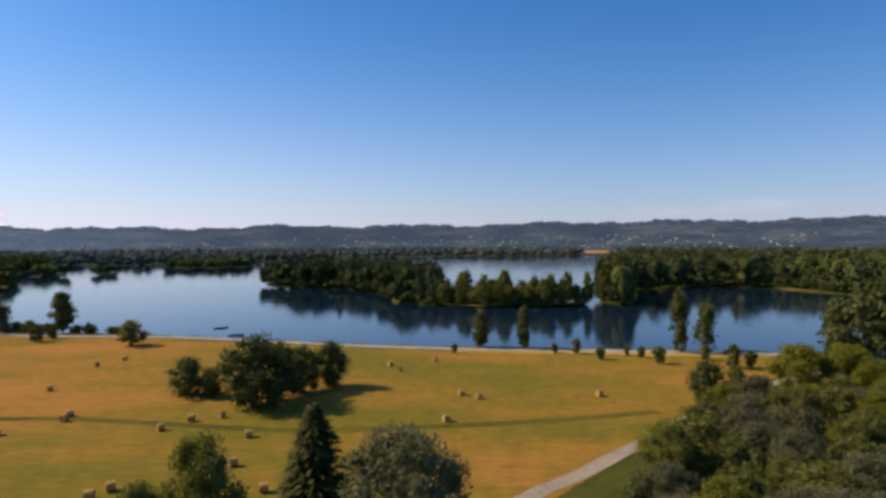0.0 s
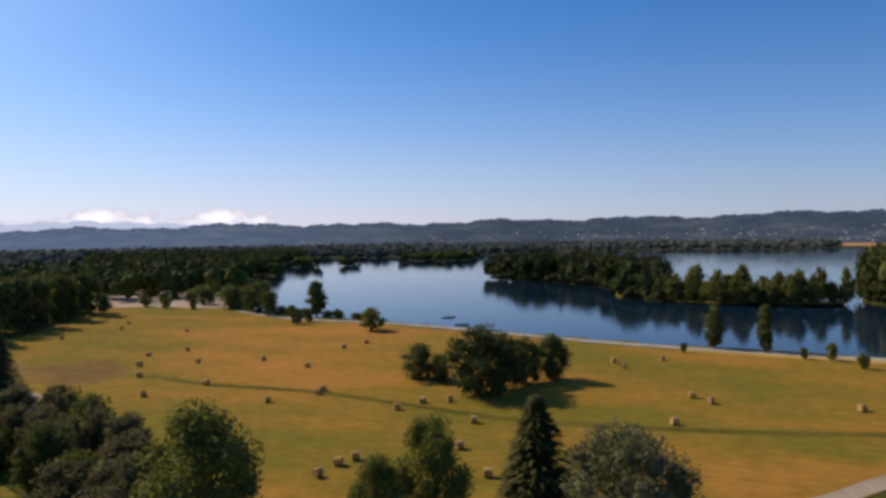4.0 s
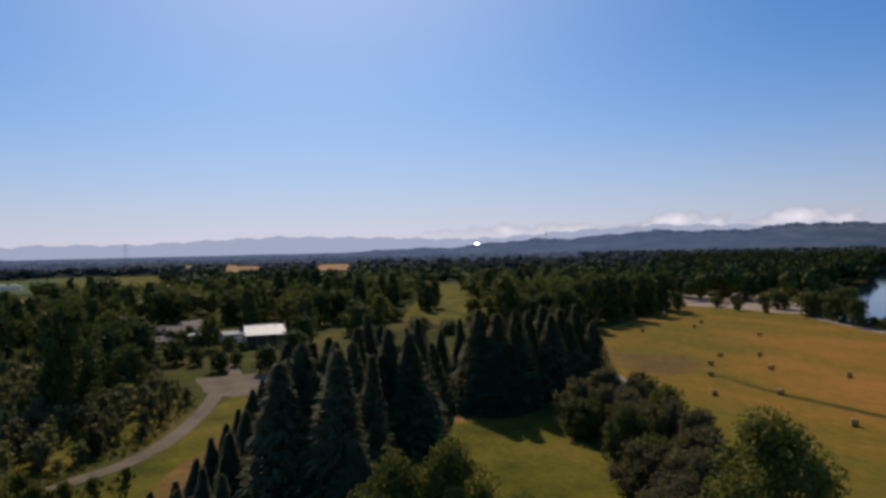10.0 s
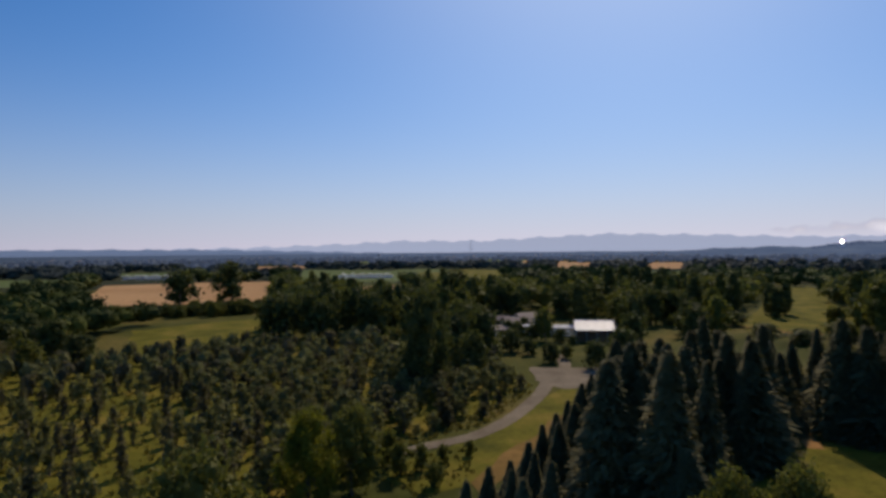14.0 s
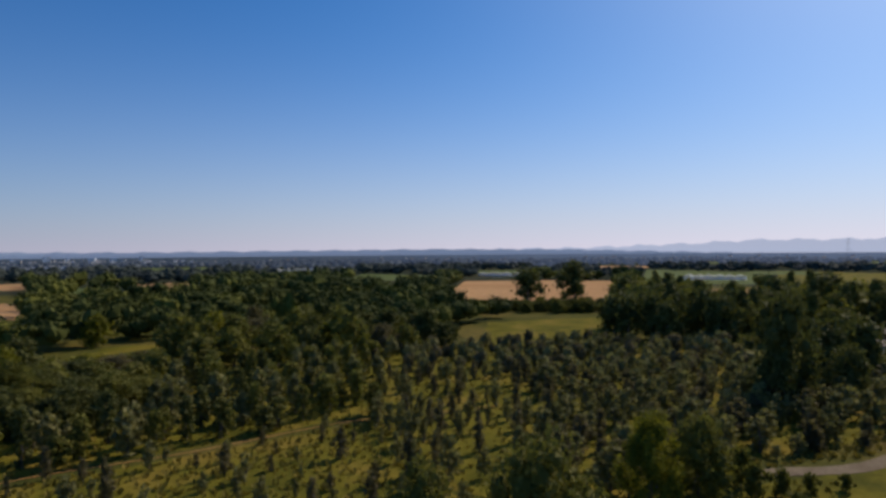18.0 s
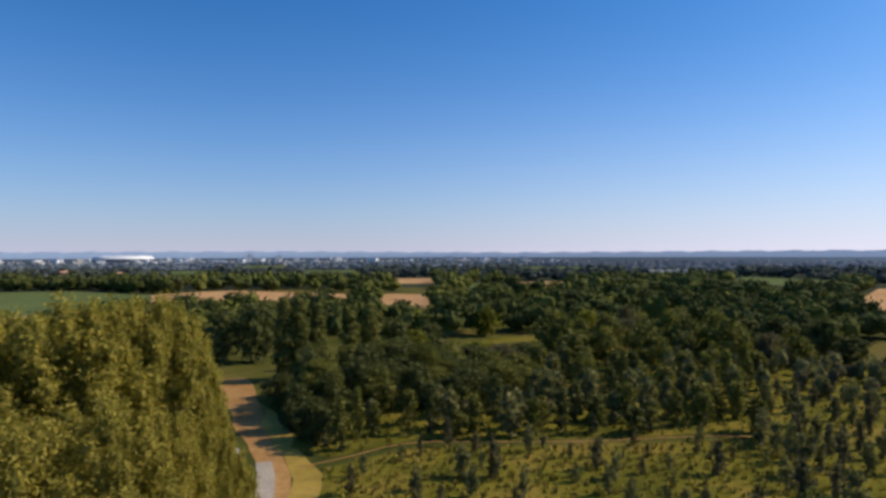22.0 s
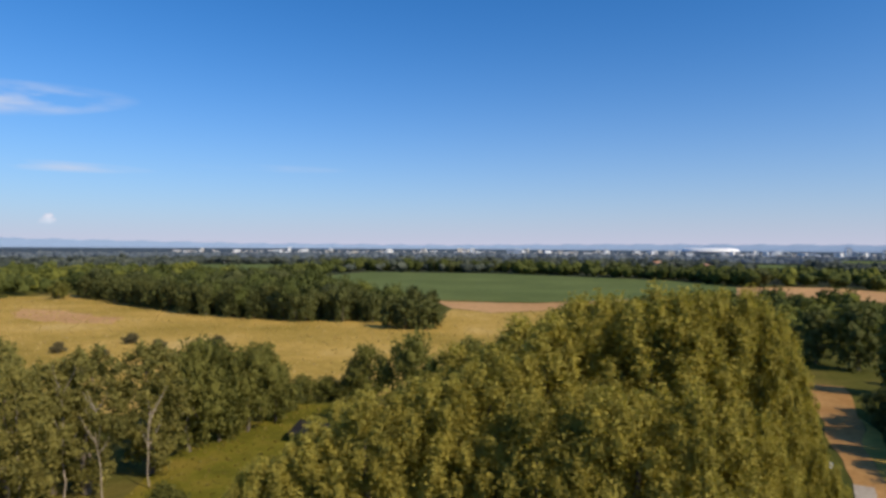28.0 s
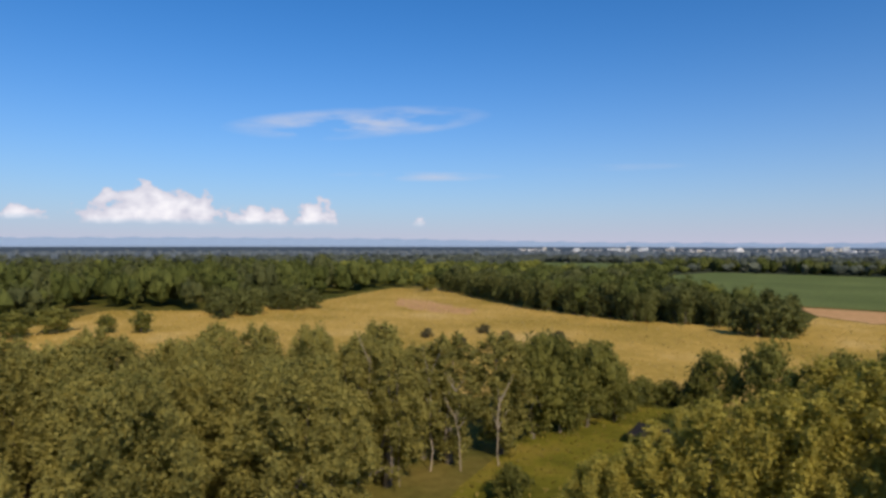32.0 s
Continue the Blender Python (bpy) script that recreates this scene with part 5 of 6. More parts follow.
# ---- rough grass standing in the open ground ----
def tussocks(name, poly, spacing, seed, low, high, mat, label, holes=()):
    """Tufts of standing blades, joined."""
    pts = fill(poly, spacing, seed, 0.5, holes)
    rng = np.random.default_rng(seed)
    n, m = len(pts), 5
    base = np.repeat(np.c_[pts, np.full(n, 0.04)], m, 0)
    a = rng.uniform(0, 6.28, n * m)
    h = np.repeat(rng.uniform(low, high, n), m) * rng.uniform(0.6, 1.2, n * m)
    w = h * rng.uniform(0.5, 0.9, n * m)
    base = base + np.c_[np.cos(a * 3.7), np.sin(a * 3.7), 0 * a] * (h * 0.5)[:, None]
    side = np.c_[np.cos(a), np.sin(a), 0 * a] * (w / 2)[:, None]
    lean = np.c_[-np.sin(a), np.cos(a), 0 * a] * (h * 0.5)[:, None]
    up = np.c_[0 * a, 0 * a, h]
    v = np.stack([base - side * 0.5, base + side * 0.5, base + side + up * 0.7 + lean * 0.5, base + up + lean, base - side + up * 0.6 + lean * 0.5], 1).reshape(-1, 3)
    f = np.arange(5 * n * m).reshape(-1, 5)
    tagged(new(name, mesh_of(name, [(v, f, 0)], [mat])), label, "grass", kind="stuff")


L_GRASS = leafage("standing_grass", (0.11, 0.10, 0.022), (0.28, 0.22, 0.052), False, 0.03, 0.22)
tussocks("rough_grass", NURSERY, 1.35, 51, 0.25, 0.7, L_GRASS, "rough yellow-green grass between scattered young trees")
tussocks("rough_grass", GROVE, 1.7, 52, 0.25, 0.7, L_GRASS, "rough grass below the slim trees")
tussocks("rough_grass", PLANTATION, 2.2, 53, 0.25, 0.7, L_GRASS, "rough grass between the planted rows")
LANE_SIDE = ring([(87.6, 146), (91, 124), (94.5, 112), (99, 103.5), (104, 98), (103, 94), (97.6, 100), (92.7, 108), (90, 119), (88, 134)])
tussocks("rough_grass", LANE_SIDE, 1.3, 57, 0.25, 0.7, L_GRASS, "rough grass along the lane")
tussocks("rough_grass", ring([(92.5, 99), (95.5, 95.5), (99, 91), (101.5, 84), (98, 78.5), (92.5, 85)]), 1.3, 58, 0.2, 0.6, L_GRASS, "rough grass below the lane")
tussocks("rough_grass", LAWN_SOUTH, 1.5, 54, 0.15, 0.4, L_GRASS, "uneven grass of the clearing")
tussocks("rough_grass", PASTURE, 3.4, 56, 0.2, 0.6, leafage("dry_grass", (0.38, 0.275, 0.085), (0.62, 0.45, 0.18), False, 0.03), "dry tufted grass of the pasture")


# ---- hay bales ----
def bale_mesh():
    rng = np.random.default_rng(3)
    k, rows_ = 20, 5
    v, f = [], []
    for i in range(rows_):
        s = (i / (rows_ - 1) - 0.5) * 1.3
        r = 0.72 * (0.93 if i in (0, rows_ - 1) else 1.0)
        for j in range(k):
            a = 2 * math.pi * j / k
            rr = r * rng.uniform(0.97, 1.03)
            v.append((s, rr * math.cos(a), 0.70 + rr * math.sin(a)))
    for i in range(rows_ - 1):
        for j in range(k):
            f.append([i * k + j, i * k + (j + 1) % k, (i + 1) * k + (j + 1) % k, (i + 1) * k + j])
    c0, c1 = len(v), len(v) + 1
    v += [(-0.62, 0, 0.7), (0.62, 0, 0.7)]
    t = [[c0, (j + 1) % k, j] for j in range(k)] + [[c1, (rows_ - 1) * k + j, (rows_ - 1) * k + (j + 1) % k] for j in range(k)]
    return mesh_of("hay_bale", [(v, f, 0), (v, t, 0)], [M_BALE])


BALE = bale_mesh()
for az, d, turn in [(16.8, 103.2, 20), (19, 116.6, 60), (21.3, 115.9, 10), (23.6, 112, 30), (30.4, 125.5, 80), (31.3, 153, 20), (28.2, 177, 50), (26.2, 183, 0), (18.1, 90.6, 35), (15.6, 80, 15), (4.7, 155, 40),
                    (3.9, 149, 70), (358.4, 125, 10), (357, 122, 55), (359.8, 106.8, 25), (346.5, 127, 35), (0.8, 160, 60)]:
    tagged(new("hay_bale", BALE), "round golden hay bale lying on the mown field", "hay bale", "bales on the hay field").matrix_basis = pose(*P(az, d, 0.05), 0, 0, turn) @ Matrix.Scale(0.82, 4)
for az, d, turn in [(27.3, 87.5, 30), (28.8, 85.8, 10), (30.6, 82.2, 70), (34.7, 122.3, 45), (39.6, 141.4, 0), (44.4, 136.5, 60), (44.6, 156, 30), (43.9, 183, 15), (44.6, 169.5, 80), (41, 226, 20), (41, 187, 50),
                    (40.2, 168, 5), (45.8, 243, 35), (45.3, 256, 65), (48.1, 284, 10), (49.9, 229, 40), (30, 128.4, 25), (35, 164.5, 55)]:
    tagged(new("hay_bale", BALE), "round golden hay bale lying on the mown field", "hay bale", "bales on the hay field").matrix_basis = pose(*P(az, d, 0.05), 0, 0, turn) @ Matrix.Scale(0.82, 4)


# ---- buildings ----
def part(name, pieces, mat, parent, label=""):
    ob = new(name, mesh_of(name, [(v, f, 0) for v, f in pieces], [mat]))
    ob.parent = parent
    return tagged(ob, label)


def block(x0, x1, y0, y1, z0, z1):
    v = [(x, y, z) for x in (x0, x1) for y in (y0, y1) for z in (z0, z1)]
    return v, [[0, 1, 3, 2], [4, 6, 7, 5], [0, 4, 5, 1], [2, 3, 7, 6], [0, 2, 6, 4], [1, 5, 7, 3]]


def slope(x0, x1, ya, za, yb, zb, thick=0.25):
    """A roof plane from eave (ya, za) to ridge (yb, zb)."""
    v = [(x, y, z) for x in (x0, x1) for y, z in ((ya, za), (yb, zb), (yb, zb - thick), (ya, za - thick))]
    return v, [[0, 1, 2, 3], [7, 6, 5, 4], [0, 4, 5, 1], [1, 5, 6, 2], [2, 6, 7, 3], [3, 7, 4, 0]]


M_GLASS = plain("dark_window_glass", (0.03, 0.035, 0.04), (0.05, 0.055, 0.06), 0.5, 0.1)
M_WOOD = plain("brown_door_wood", (0.16, 0.09, 0.05), (0.26, 0.16, 0.09), 2.0)


def house(az, d, w, depth, h, rise, turn=0.0, roof=M_TILE, wall=M_RENDER, label="cream rendered house with a terracotta tiled roof", z=0.0, group=""):
    ob = new("house")
    ob.matrix_basis = pose(*P(az, d, z), 0, 0, az + turn)
    x, y = w / 2, depth / 2
    gv = [(-x, -y, h), (-x, y, h), (-x, 0, h + rise), (x, -y, h), (x, y, h), (x, 0, h + rise)]
    part("wall", [block(-x, x, -y, y, 0, h), (gv, [[0, 1, 2], [4, 3, 5]])], wall, ob)
    part("roof", [slope(-x - 0.4, x + 0.4, -y - 0.5, h - 0.05, 0, h + rise + 0.22), slope(-x - 0.4, x + 0.4, y + 0.5, h - 0.05, 0, h + rise + 0.22)], roof, ob)
    part("door", [block(-0.5, 0.5, -y - 0.05, -y + 0.1, 0, 2.1)], M_WOOD, ob)
    for k in (-1, 1):
        c = k * x * 0.55
        win = part("window", [block(c - 0.75, c + 0.75, -y - 0.06, -y - 0.01, 2.1, 2.2), block(c - 0.75, c + 0.75, -y - 0.06, -y - 0.01, 0.85, 0.95),
                              block(c - 0.75, c - 0.63, -y - 0.06, -y - 0.01, 0.95, 2.1), block(c + 0.63, c + 0.75, -y - 0.06, -y - 0.01, 0.95, 2.1)], M_WHITE, ob)
        part("pane", [block(c - 0.63, c + 0.63, -y - 0.035, -y - 0.005, 0.95, 2.1)], M_GLASS, win)
        part("sill", [block(c - 0.85, c + 0.85, -y - 0.16, -y, 0.78, 0.845)], M_GREY, win)
    return tagged(ob, label, "house", group)


hall = new("hall")
hall.matrix_basis = pose(*P(82.2, 214), 0, 0, 82.2 + 4) @ Matrix.Diagonal((0.83, 1, 1, 1))
part("roof", [slope(-8.1, 6.9, -5.6, 4.0, 5.6, 6.0)], M_SHEET_ROOF, hall, "pale metal sheet roof")
part("back_wall", [block(-7.8, 7.8, 5.4, 5.7, 0, 6.2)], M_GREY, hall)
for k in (-1, 1):
    part("side_wall", [([(k * 7.8, -5.5, 0), (k * 7.8, 5.5, 0), (k * 7.8, 5.5, 6.1), (k * 7.8, -5.5, 3.8), (k * 7.55, -5.5, 0), (k * 7.55, 5.5, 0), (k * 7.55, 5.5, 6.1), (k * 7.55, -5.5, 3.8)],
                        [[0, 1, 2, 3], [7, 6, 5, 4], [0, 3, 7, 4], [1, 5, 6, 2]])], M_RENDER, hall)
for k in range(5):
    part("post", [block(-7.6 + k * 3.8 - 0.12, -7.6 + k * 3.8 + 0.12, -5.6, -5.35, 0, 3.85)], M_GREY, hall)
part("front_wall", [block(-7.5, 7.5, -3.4, -3.2, 0, 3.9)], M_WOOD, hall, "dark timber front wall in shade")
tagged(hall, "open-fronted hall with a sloping pale metal roof", "hall")
annex = new("annex")
annex.matrix_basis = pose(*P(86.4, 226), 0, 0, 86.4 + 2)
part("wall", [block(-9, 9, -2.4, 2.4, 0, 2.7)], M_RENDER, annex)
part("roof", [slope(-9.4, 9.4, -3.2, 2.85, 2.9, 3.3)], M_GREY, annex, "pale flat metal roof")
for k in range(3):
    part("door", [block(2.2 + k * 2.2, 3.6 + k * 2.2, -2.46, -2.3, 0, 2.1)], M_WHITE, annex)
tagged(annex, "long low cream building with a pale flat roof", "building")
M_OLDTILE = plain("weathered_brown_tiles", (0.12, 0.085, 0.07), (0.22, 0.15, 0.12), 0.8)
GREY_HOUSE = "low house with a weathered brown roof among trees"
for az, d, w, dp, h, rs, tn in [(89, 246, 10, 7, 2.4, 1.5, 20), (90.4, 252, 8, 6, 2.4, 1.4, -15), (88.2, 262, 9, 7, 2.4, 1.6, 40), (91.2, 224, 11, 6, 2.3, 1.0, 10)]:
    house(az, d, w, dp, h, rs, tn, M_OLDTILE, M_RENDER, GREY_HOUSE, 0.0, "houses by the hall")
for az, d, w, dp, h, rs, tn in [(188.5, 858, 16, 11, 5, 3, 10), (185.9, 900, 20, 11, 5, 3, -12), (187, 1000, 16, 11, 5, 3, 30), (183.5, 880, 15, 10, 5, 3, 25), (189.6, 930, 14, 10, 4, 3, 0), (192, 960, 13, 10, 4, 3, 20)]:
    house(az, d, w, dp, h, rs, tn, group="houses at the edge of town")
house(223.9, 1060, 15, 9, 5, 2, 0, M_SHEET_ROOF, M_WHITE, "white farm building alone among fields")
M_DARKWOOD = plain("tarred_boards", (0.03, 0.024, 0.02), (0.06, 0.05, 0.04), 2.0)
M_BRIGHT_ROOF = plain("bright_metal_roof", (0.75, 0.75, 0.74), (0.85, 0.85, 0.84), 0.3, 0.18, 1.0)
SHED_AZ, SHED_D = 63.8, 2700
SHED_Z = float(hill_height(np.array(SHED_AZ), np.array(SHED_D))) - 0.5
to_sun = Vector((-math.sin(radians(SUN_AZ)) * math.cos(radians(SUN_EL)), math.cos(radians(SUN_AZ)) * math.cos(radians(SUN_EL)), math.sin(radians(SUN_EL))))
tilt = (to_sun - P(SHED_AZ, SHED_D).normalized()).normalized()
shed = new("shed")
shed.matrix_basis = pose(*P(SHED_AZ, SHED_D, SHED_Z))
part("wall", [block(-5, 5, -5, 5, -1, 38.5 - SHED_Z)], M_WHITE, shed)
side_ = tilt.cross(Vector((0, 0, 1))).normalized() * 4.4
rise_ = side_.cross(tilt).normalized() * 4.4
c_ = Vector((0, 0, 41.5 - SHED_Z))
part("roof", [([tuple(c_ + side_ * a + rise_ * b - tilt * q) for q in (0, 0.4) for a, b in ((-1, -1), (1, -1), (1, 1), (-1, 1))], [[0, 1, 2, 3], [7, 6, 5, 4], [0, 4, 5, 1], [1, 5, 6, 2], [2, 6, 7, 3], [3, 7, 4, 0]])], M_BRIGHT_ROOF, shed, "sloping metal roof flashing in the sun")
tagged(shed, "far white building with a flashing metal roof", "building")
hut = new("hut")
hut.matrix_basis = pose(*P(215.6, 101), 0, 0, 215.6 - 28)
part("wall", [block(-3.9, 3.9, -2.4, 2.4, 0, 1.7)], M_DARKWOOD, hut)
part("roof", [slope(-4.5, 4.5, -3.3, 1.5, 0, 2.7), slope(-4.5, 4.5, 3.3, 1.5, 0, 2.7)], M_DARKROOF, hut, "black felt roof")
part("door", [block(-0.5, 0.5, -2.46, -2.3, 0, 1.65)], M_DARKROOF, hut)
tagged(hut, "dark wooden hut with a black felt roof on the lawn", "hut")
silo = new("silo")
silo.matrix_basis = pose(*P(145.5, 458))
a_ = np.arange(16) * 2 * np.pi / 16
sv = np.concatenate([np.c_[2 * np.cos(a_), 2 * np.sin(a_), np.full(16, z_)] for z_ in (0, 9.0)])
part("tank", [(sv, [[j, (j + 1) % 16, 16 + (j + 1) % 16, 16 + j] for j in range(16)])], M_WHITE, silo)
part("cap", [(np.vstack([np.c_[2.2 * np.cos(a_), 2.2 * np.sin(a_), np.full(16, 9.0)], [[0, 0, 10.4]]]), [[j, (j + 1) % 16, 16] for j in range(16)])], M_GREY, silo)
tagged(silo, "white upright tank with a conical grey cap", "silo")


def greenhouse(az, d, w, depth, turn=0.0):
    ob = new("greenhouse")
    ob.matrix_basis = pose(*P(az, d), 0, 0, az + turn)
    n = max(2, int(w / 9))
    for k in range(n):
        x0, x1 = -w / 2 + k * w / n, -w / 2 + (k + 1) * w / n
        arc = [(x0 + (x1 - x0) * q, 2.2 + 2.2 * math.sin(math.pi * q)) for q in np.linspace(0, 1, 7)]
        v = [(x, y, z) for y in (-depth / 2, depth / 2) for x, z in arc] + [(x0, -depth / 2, 0), (x1, -depth / 2, 0)]
        part("tunnel", [(v, [[j, j + 1, 8 + j, 7 + j] for j in range(6)])], M_PLASTIC, ob)
    part("front_wall", [block(-w / 2, w / 2, -depth / 2, -depth / 2 + 0.2, 0, 3.4)], M_PLASTIC, ob)
    return tagged(ob, "white plastic-covered greenhouse tunnels in the fields", "greenhouse", "greenhouses on the plain")


for az, d, w, dp in [(138.8, 1030, 26, 30), (137.3, 1060, 22, 30), (135.6, 1090, 34, 30), (134, 1120, 26, 30), (119.3, 765, 34, 20), (102.2, 690, 56, 26), (121, 770, 20, 16)]:
    greenhouse(az, d, w, dp)

stadium = new("stadium")
stadium.matrix_basis = pose(*P(183, 2500), 0, 0, 183)
k_ = 40
b_ang = np.arange(k_) * 2 * np.pi / k_


def oval(rx, ry, z0):
    return np.c_[rx * np.cos(b_ang), ry * np.sin(b_ang), np.full(k_, z0)]


loop = [[j, (j + 1) % k_, k_ + (j + 1) % k_, k_ + j] for j in range(k_)]
part("stand", [(np.vstack([oval(78, 60, 0), oval(88, 70, 15)]), loop)], M_GREY, stadium)
part("roof", [(np.vstack([oval(98, 78, 13), oval(90, 72, 22)]), loop), (np.vstack([oval(90, 72, 22), oval(60, 44, 25)]), loop)], M_WHITE, stadium, "white oval ring roof")
tagged(stadium, "large white oval stadium on the edge of town", "stadium")

rng_c = np.random.default_rng(41)


def tower_block(az, d, w, depth, h, mat):
    ob = new("apartment_building")
    ob.matrix_basis = pose(*P(az, d), 0, 0, az + rng_c.uniform(-25, 25))
    part("wall", [block(-w / 2, w / 2, -depth / 2, depth / 2, 0, h)], mat, ob)
    part("roof", [block(-w / 2 - 0.4, w / 2 + 0.4, -depth / 2 - 0.4, depth / 2 + 0.4, h, h + 0.8)], M_GREY, ob)
    for q in range(max(1, int(h / 7))):
        part("window_band", [block(-w / 2 + 1, w / 2 - 1, -depth / 2 - 0.15, -depth / 2 + 0.3, 3 + q * 7, 4.6 + q * 7)], M_GLASS, ob)
    return tagged(ob, "white apartment building on the skyline of the town", "apartment building", "town on the horizon")


for k in range(90):
    az = rng_c.choice([rng_c.uniform(148, 184), rng_c.uniform(184, 226), rng_c.uniform(164, 204)])
    d = rng_c.uniform(2000, 2900)
    tower_block(az, d, rng_c.uniform(8, 26), rng_c.uniform(10, 16), rng_c.choice([6, 7, 8, 10, 12]) + (d - 2000) * 0.006, [M_WHITE, M_WHITE, M_RENDER][k % 3])
for az, d, w, h in [(199, 2300, 60, 12), (163, 2300, 34, 13), (166, 2400, 26, 15), (156, 1300, 50, 8), (157.5, 1250, 40, 7), (171, 2500, 24, 22), (173.4, 2500, 16, 28)]:
    tower_block(az, d, w, 20, h, M_WHITE)


def village(count, az0, az1, r0, r1, seed, label):
    """Far small houses, joined."""
    rng = np.random.default_rng(seed)
    pieces = []
    for _ in range(count):
        az, d = rng.uniform(az0, az1), rng.uniform(r0, r1)
        c = P(az, d, float(hill_height(np.array(az % 360), np.array(d))) - 0.5)
        w, dp, h, t = rng.uniform(5, 10), rng.uniform(5, 8), rng.uniform(2.5, 4.5), rng.uniform(0, 3.1)
        rot = np.array([[math.cos(t), -math.sin(t), 0], [math.sin(t), math.cos(t), 0], [0, 0, 1]])
        for (v, f), m in ((block(-w / 2, w / 2, -dp / 2, dp / 2, 0, h), int(rng.integers(2))), (slope(-w / 2 - 0.4, w / 2 + 0.4, -dp / 2 - 0.4, h, 0, h + 2.4), 2), (slope(-w / 2 - 0.4, w / 2 + 0.4, dp / 2 + 0.4, h, 0, h + 2.4), 2)):
            pieces.append((np.array(v) @ rot.T + np.array(c[:]), f, m))
    tagged(new("village", mesh_of("village", pieces, [M_WHITE if seed == 5 else M_RENDER, M_RENDER, M_GREY if seed == 5 else M_OLDTILE])), label, "houses", kind="stuff")


village(230, -30, 34, 1960, 2480, 3, "small pale houses scattered over the wooded hillside")
village(520, 146, 228, 1700, 2900, 5, "small white houses of the town on the horizon")
village(120, 75, 145, 1500, 2600, 4, "small pale houses scattered over the far plain")


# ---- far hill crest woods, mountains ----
# far slopes: a pale blue emission stands in for the haze before them
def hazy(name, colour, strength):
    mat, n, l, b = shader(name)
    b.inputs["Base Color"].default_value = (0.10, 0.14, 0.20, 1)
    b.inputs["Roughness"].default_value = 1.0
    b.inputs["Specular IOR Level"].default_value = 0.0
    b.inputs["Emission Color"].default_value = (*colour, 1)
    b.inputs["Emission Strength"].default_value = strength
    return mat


M_FARHILL = hazy("painted_haze_mountains", (0.45, 0.50, 0.62), 1.2)
M_FARLINE = hazy("painted_haze_far_hills", (0.31, 0.40, 0.57), 0.62)


def skyline(name, d, profile, label, seed, rough=6.0, mat=M_FARHILL):
    az0, az1 = profile[0][0], profile[-1][0]
    az = np.linspace(az0, az1, int(abs(az1 - az0) * 6))
    top = EYE_HEIGHT + d * np.tan(np.radians(np.interp(az, [p[0] for p in profile], [p[1] for p in profile])))
    rng = np.random.default_rng(seed)
    top = top + rough * (np.sin(az * 2.1 + seed) + np.sin(az * 5.3) * 0.5 + rng.normal(size=len(az)) * 0.15)
    x, y = -d * np.sin(np.radians(az)), d * np.cos(np.radians(az))
    n = len(az)
    v = np.concatenate([np.c_[x, y, np.full(n, -20)], np.c_[x, y, top], np.c_[x * 1.008, y * 1.008, top * 0.9]])
    f = [[r * n + i, r * n + i + 1, (r + 1) * n + i + 1, (r + 1) * n + i] for r in range(2) for i in range(n - 1)]
    tagged(new(name, mesh_of(name, [(v, f, 0)], [mat], True)), label, "hills", kind="structure")


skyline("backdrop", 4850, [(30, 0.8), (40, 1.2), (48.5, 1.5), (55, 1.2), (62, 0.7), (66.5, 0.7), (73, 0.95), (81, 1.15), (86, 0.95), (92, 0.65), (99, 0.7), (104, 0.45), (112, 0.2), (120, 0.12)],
        "mountains beyond the plain in painted pale blue haze", 1)
skyline("backdrop", 4800, [(98, -0.4), (114, 0.05), (125, 0.16), (150, 0.06), (172, 0.2), (190, 0.16), (205, 0.0), (222, 0.05), (240, 0.35), (258, 0.4), (275, 0.3)], "thin line of far hills on the horizon, blue haze painted on", 2, 3.0, M_FARLINE)

crest = []
rng_h = np.random.default_rng(9)
for k in range(1500):
    az, d = rng_h.uniform(-40, 66), rng_h.uniform(2800, 3350)
    c = P(az, d)
    crest.append((c.x, c.y, d, az))
pieces = []
for x, y, d, az in crest:
    z = float(hill_height(np.array(az % 360), np.array(d)))
    w = rng_h.uniform(12, 34)
    h = 3 + w * rng_h.uniform(0.06, 0.2)
    pieces.append((*lump(rng_h, (x, y, z + h * 0.3), (w / 2, w / 2, h * 0.6), ICO1, 0.35), 0))
L_HILL = leafage("hazed_hillside_leaves", (0.034, 0.045, 0.05), (0.043, 0.056, 0.06), True, 0.0)
# the crest woods get the same painted haze glow
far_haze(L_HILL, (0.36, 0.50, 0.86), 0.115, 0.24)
tagged(new("hillside_woods", mesh_of("hillside_woods", pieces, [L_HILL], True)), "dark woods over the far hillside, tinted by painted blue haze", "woods", kind="stuff")


def mast(az, d, z0, h, w, label):
    ob = new("radio_mast")
    ob.matrix_basis = pose(*P(az, d, z0), 0, 0, az)
    for k in range(4):
        sx, sy = (-1, 1)[k % 2], (-1, 1)[k // 2]
        v, f = tube([(sx * w / 2, sy * w / 2, 0), (sx * w / 8, sy * w / 8, h)], [0.7, 0.5], 4)
        part("leg", [(v, f)], M_GREY, ob)
    for q in range(4):
        r = w / 2 * (1 - 0.75 * (q + 0.5) / 4) + 0.4
        part("platform", [block(-r, r, -r, r, h * (q + 0.5) / 4, h * (q + 0.5) / 4 + 0.8)], M_GREY, ob)
    return tagged(ob, label, "mast")


mast(57.8, 3000, 45, 52, 9, "grey lattice mast on the wooded ridge")
mast(92.9, 3000, 0, 68, 14, "grey tower standing on the far plain")


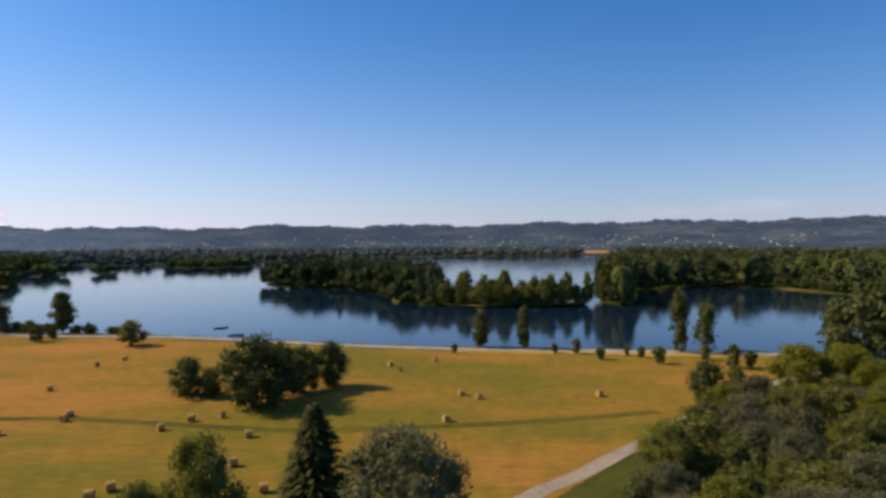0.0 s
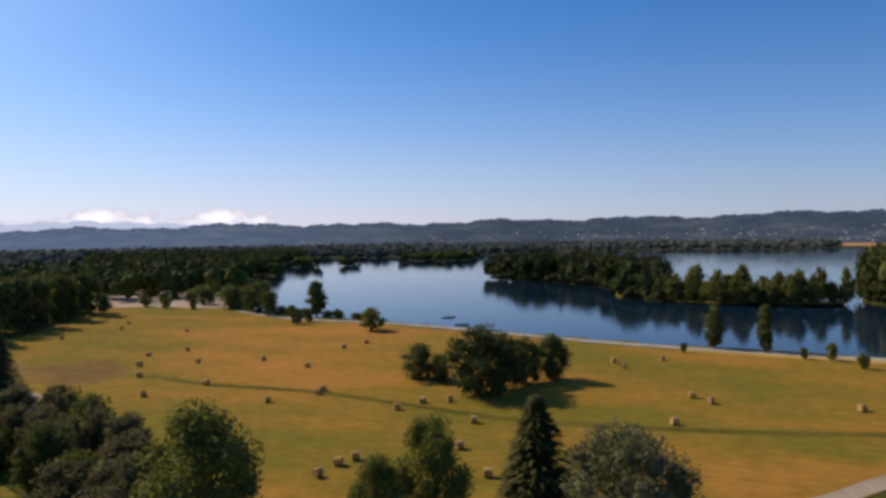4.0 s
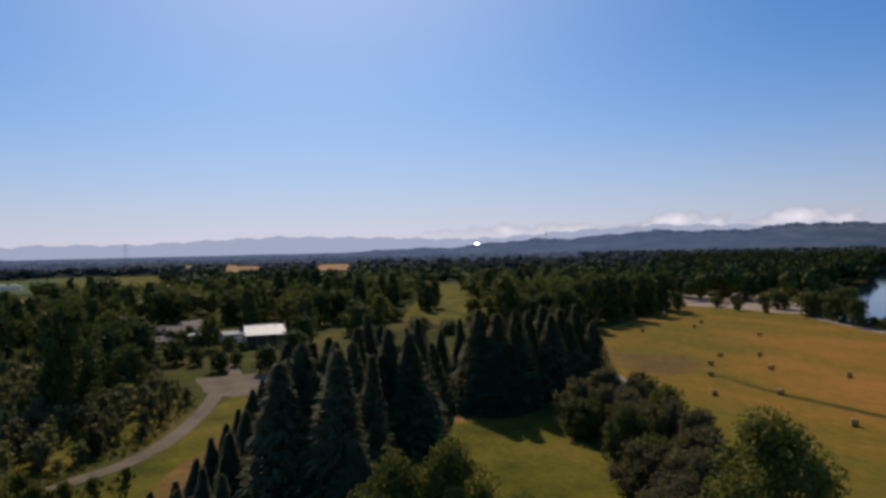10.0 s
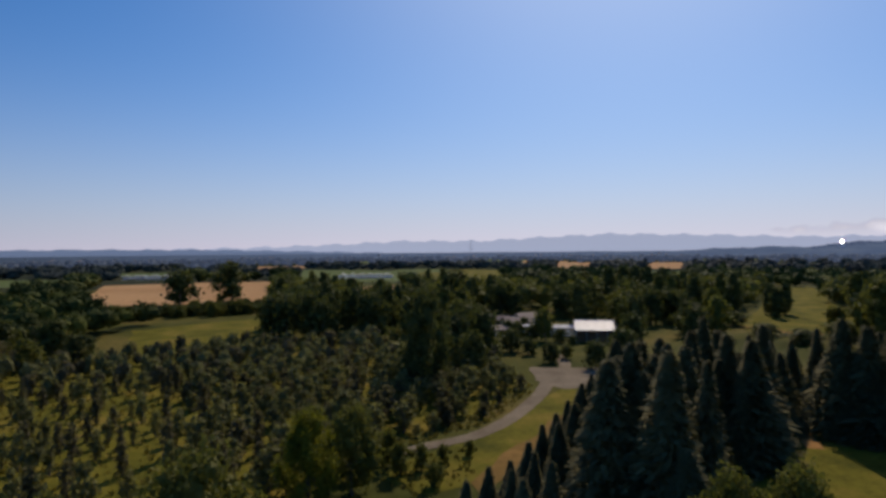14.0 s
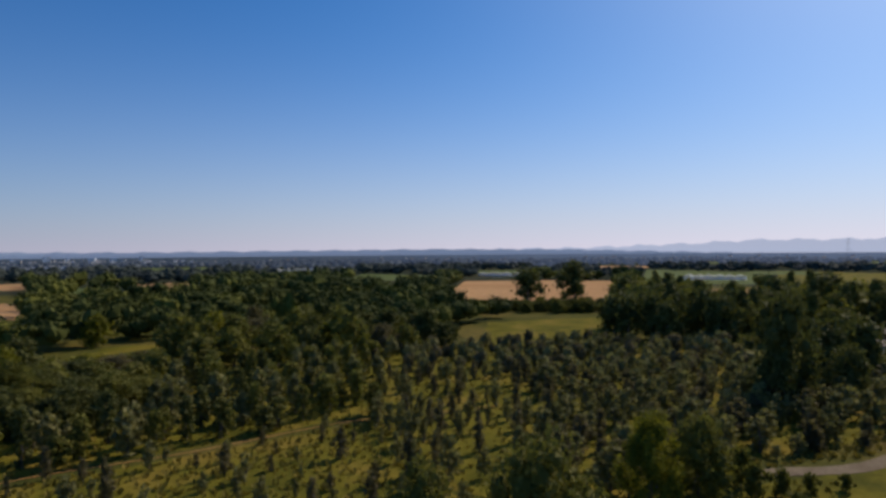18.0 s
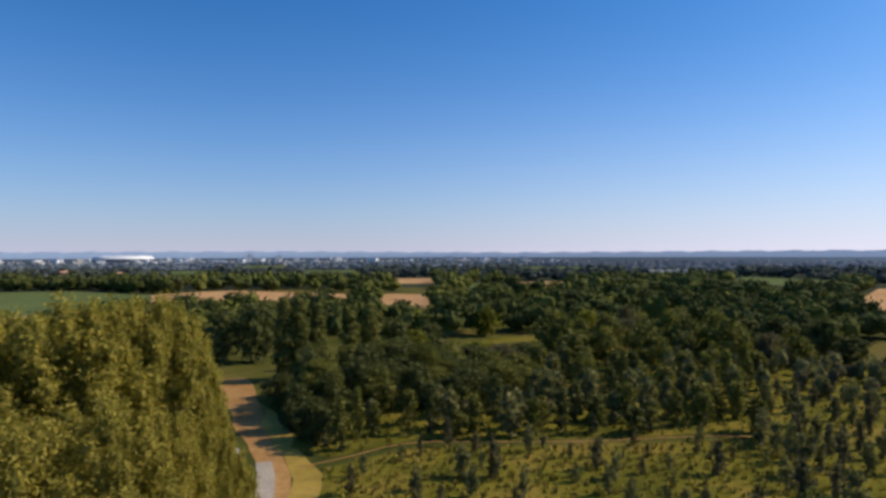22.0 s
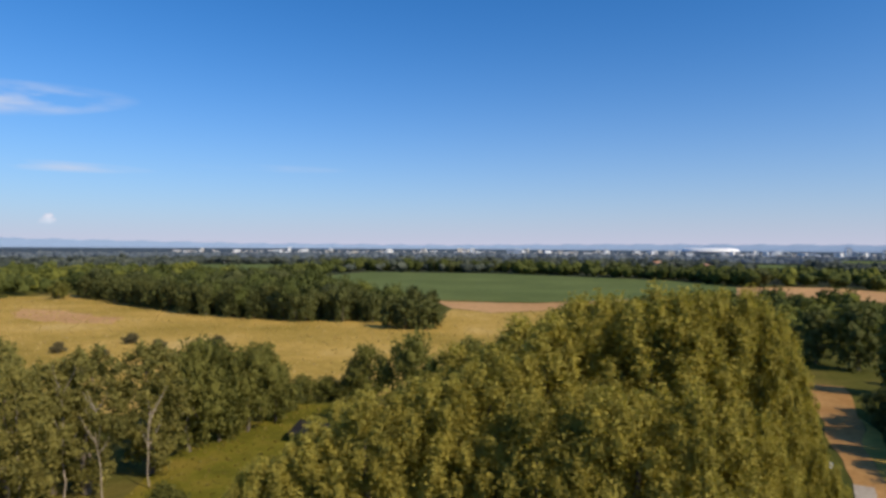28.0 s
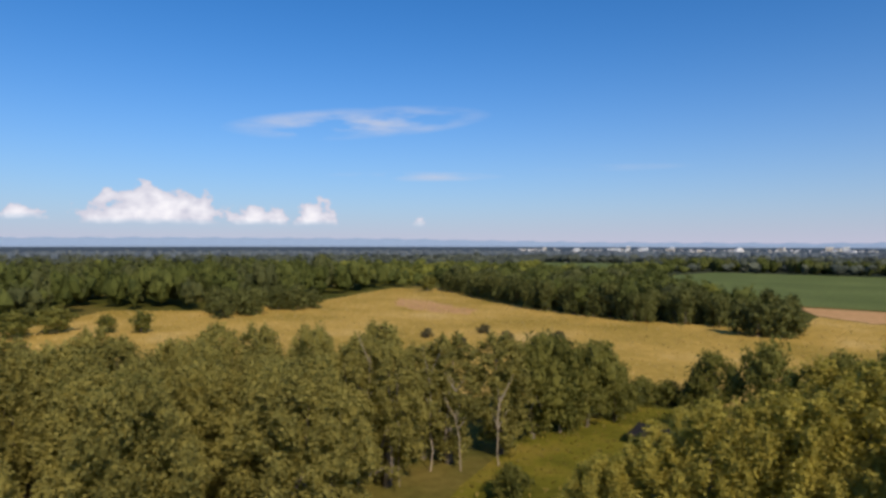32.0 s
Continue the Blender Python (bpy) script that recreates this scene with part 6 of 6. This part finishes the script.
# ---- bleached dead trees, boulders, boats ----
def dead_tree(az, d, h, seed):
    rng = np.random.default_rng(seed)
    ob = new("dead_tree")
    ob.matrix_basis = pose(*P(az, d), 0, 0, rng.uniform(0, 360))
    bend = np.cumsum(rng.normal(size=(6, 2)) * h * 0.018, 0)
    path = np.c_[bend, np.linspace(-0.2, h, 6)]
    part("trunk", [tube(path, 0.085 * np.array([1.2, 1, 0.8, 0.6, 0.4, 0.12]))], M_DEAD, ob)
    for k in range(8):
        i = int(rng.integers(2, 5))
        a, t = rng.uniform(0, 6.28), rng.uniform(1.8, 3.8)
        p = path[i] + (path[i + 1] - path[i]) * rng.uniform(0, 1) if i < 5 else path[i]
        e = p + np.array([math.cos(a) * t * 0.6, math.sin(a) * t * 0.6, t])
        part("branch", [tube([p, (p + e) / 2 + [0, 0, -0.2], e], [0.055, 0.035, 0.015], 5)], M_DEAD, ob)
    return tagged(ob, "bare bleached dead tree among leafy trees", "tree", "dead trees among the leafy ones")


for i, (az, d, h) in enumerate([(238.6, 80, 15), (235.6, 85, 14), (232.8, 85, 11), (242.5, 79, 16), (229.8, 87, 10)]):
    dead_tree(az, d, h, 60 + i)
M_STONE = plain("pale_limestone", (0.5, 0.48, 0.44), (0.72, 0.7, 0.66), 0.8, 0.9)
for i, (az, d, r) in enumerate([(177.5, 152, 1.9), (176.4, 123, 1.6), (175.5, 111, 0.9), (174.6, 103, 0.8)]):
    rng, r = np.random.default_rng(90 + i), r * 0.7
    tagged(new("boulder", mesh_of("boulder", [(*lump(rng, (0, 0, r * 0.45), (r, r * 0.8, r * 0.75), ICO2, 0.3), 0)], [M_STONE])), "pale limestone boulder beside the gravel track", "boulder",
           "boulders along the track").matrix_basis = pose(*P(az, d))


def boat(az, d, turn):
    ob = new("rowing_boat")
    ob.matrix_basis = pose(*P(az, d, -0.95), 0, 0, az + turn) @ Matrix.Scale(0.75, 4)
    secs = [(-2.4, 0.55, 0.5), (-1.2, 0.85, 0.45), (0.4, 0.9, 0.45), (1.7, 0.6, 0.55), (2.6, 0.05, 0.75)]
    v = []
    for x, w, z in secs:
        v += [(x, -w, z), (x, -w * 0.6, 0), (x, w * 0.6, 0), (x, w, z)]
    f = [[4 * i + j, 4 * i + j + 1, 4 * i + j + 5, 4 * i + j + 4] for i in range(4) for j in range(3)] + [[0, 1, 2, 3]]
    part("hull", [(v, f)], M_DARKROOF, ob)
    for x in (-1.3, 0.5):
        part("thwart", [block(x - 0.15, x + 0.15, -0.75, 0.75, 0.3, 0.36)], M_WOOD, ob)
    return tagged(ob, "small dark rowing boat moored on the lake", "boat", "boats near the shore")


for az, d, t in [(19.1, 243, 5), (18.8, 244, 10), (17.9, 223, -8), (17.6, 223.5, 4)]:
    boat(az, d, t)
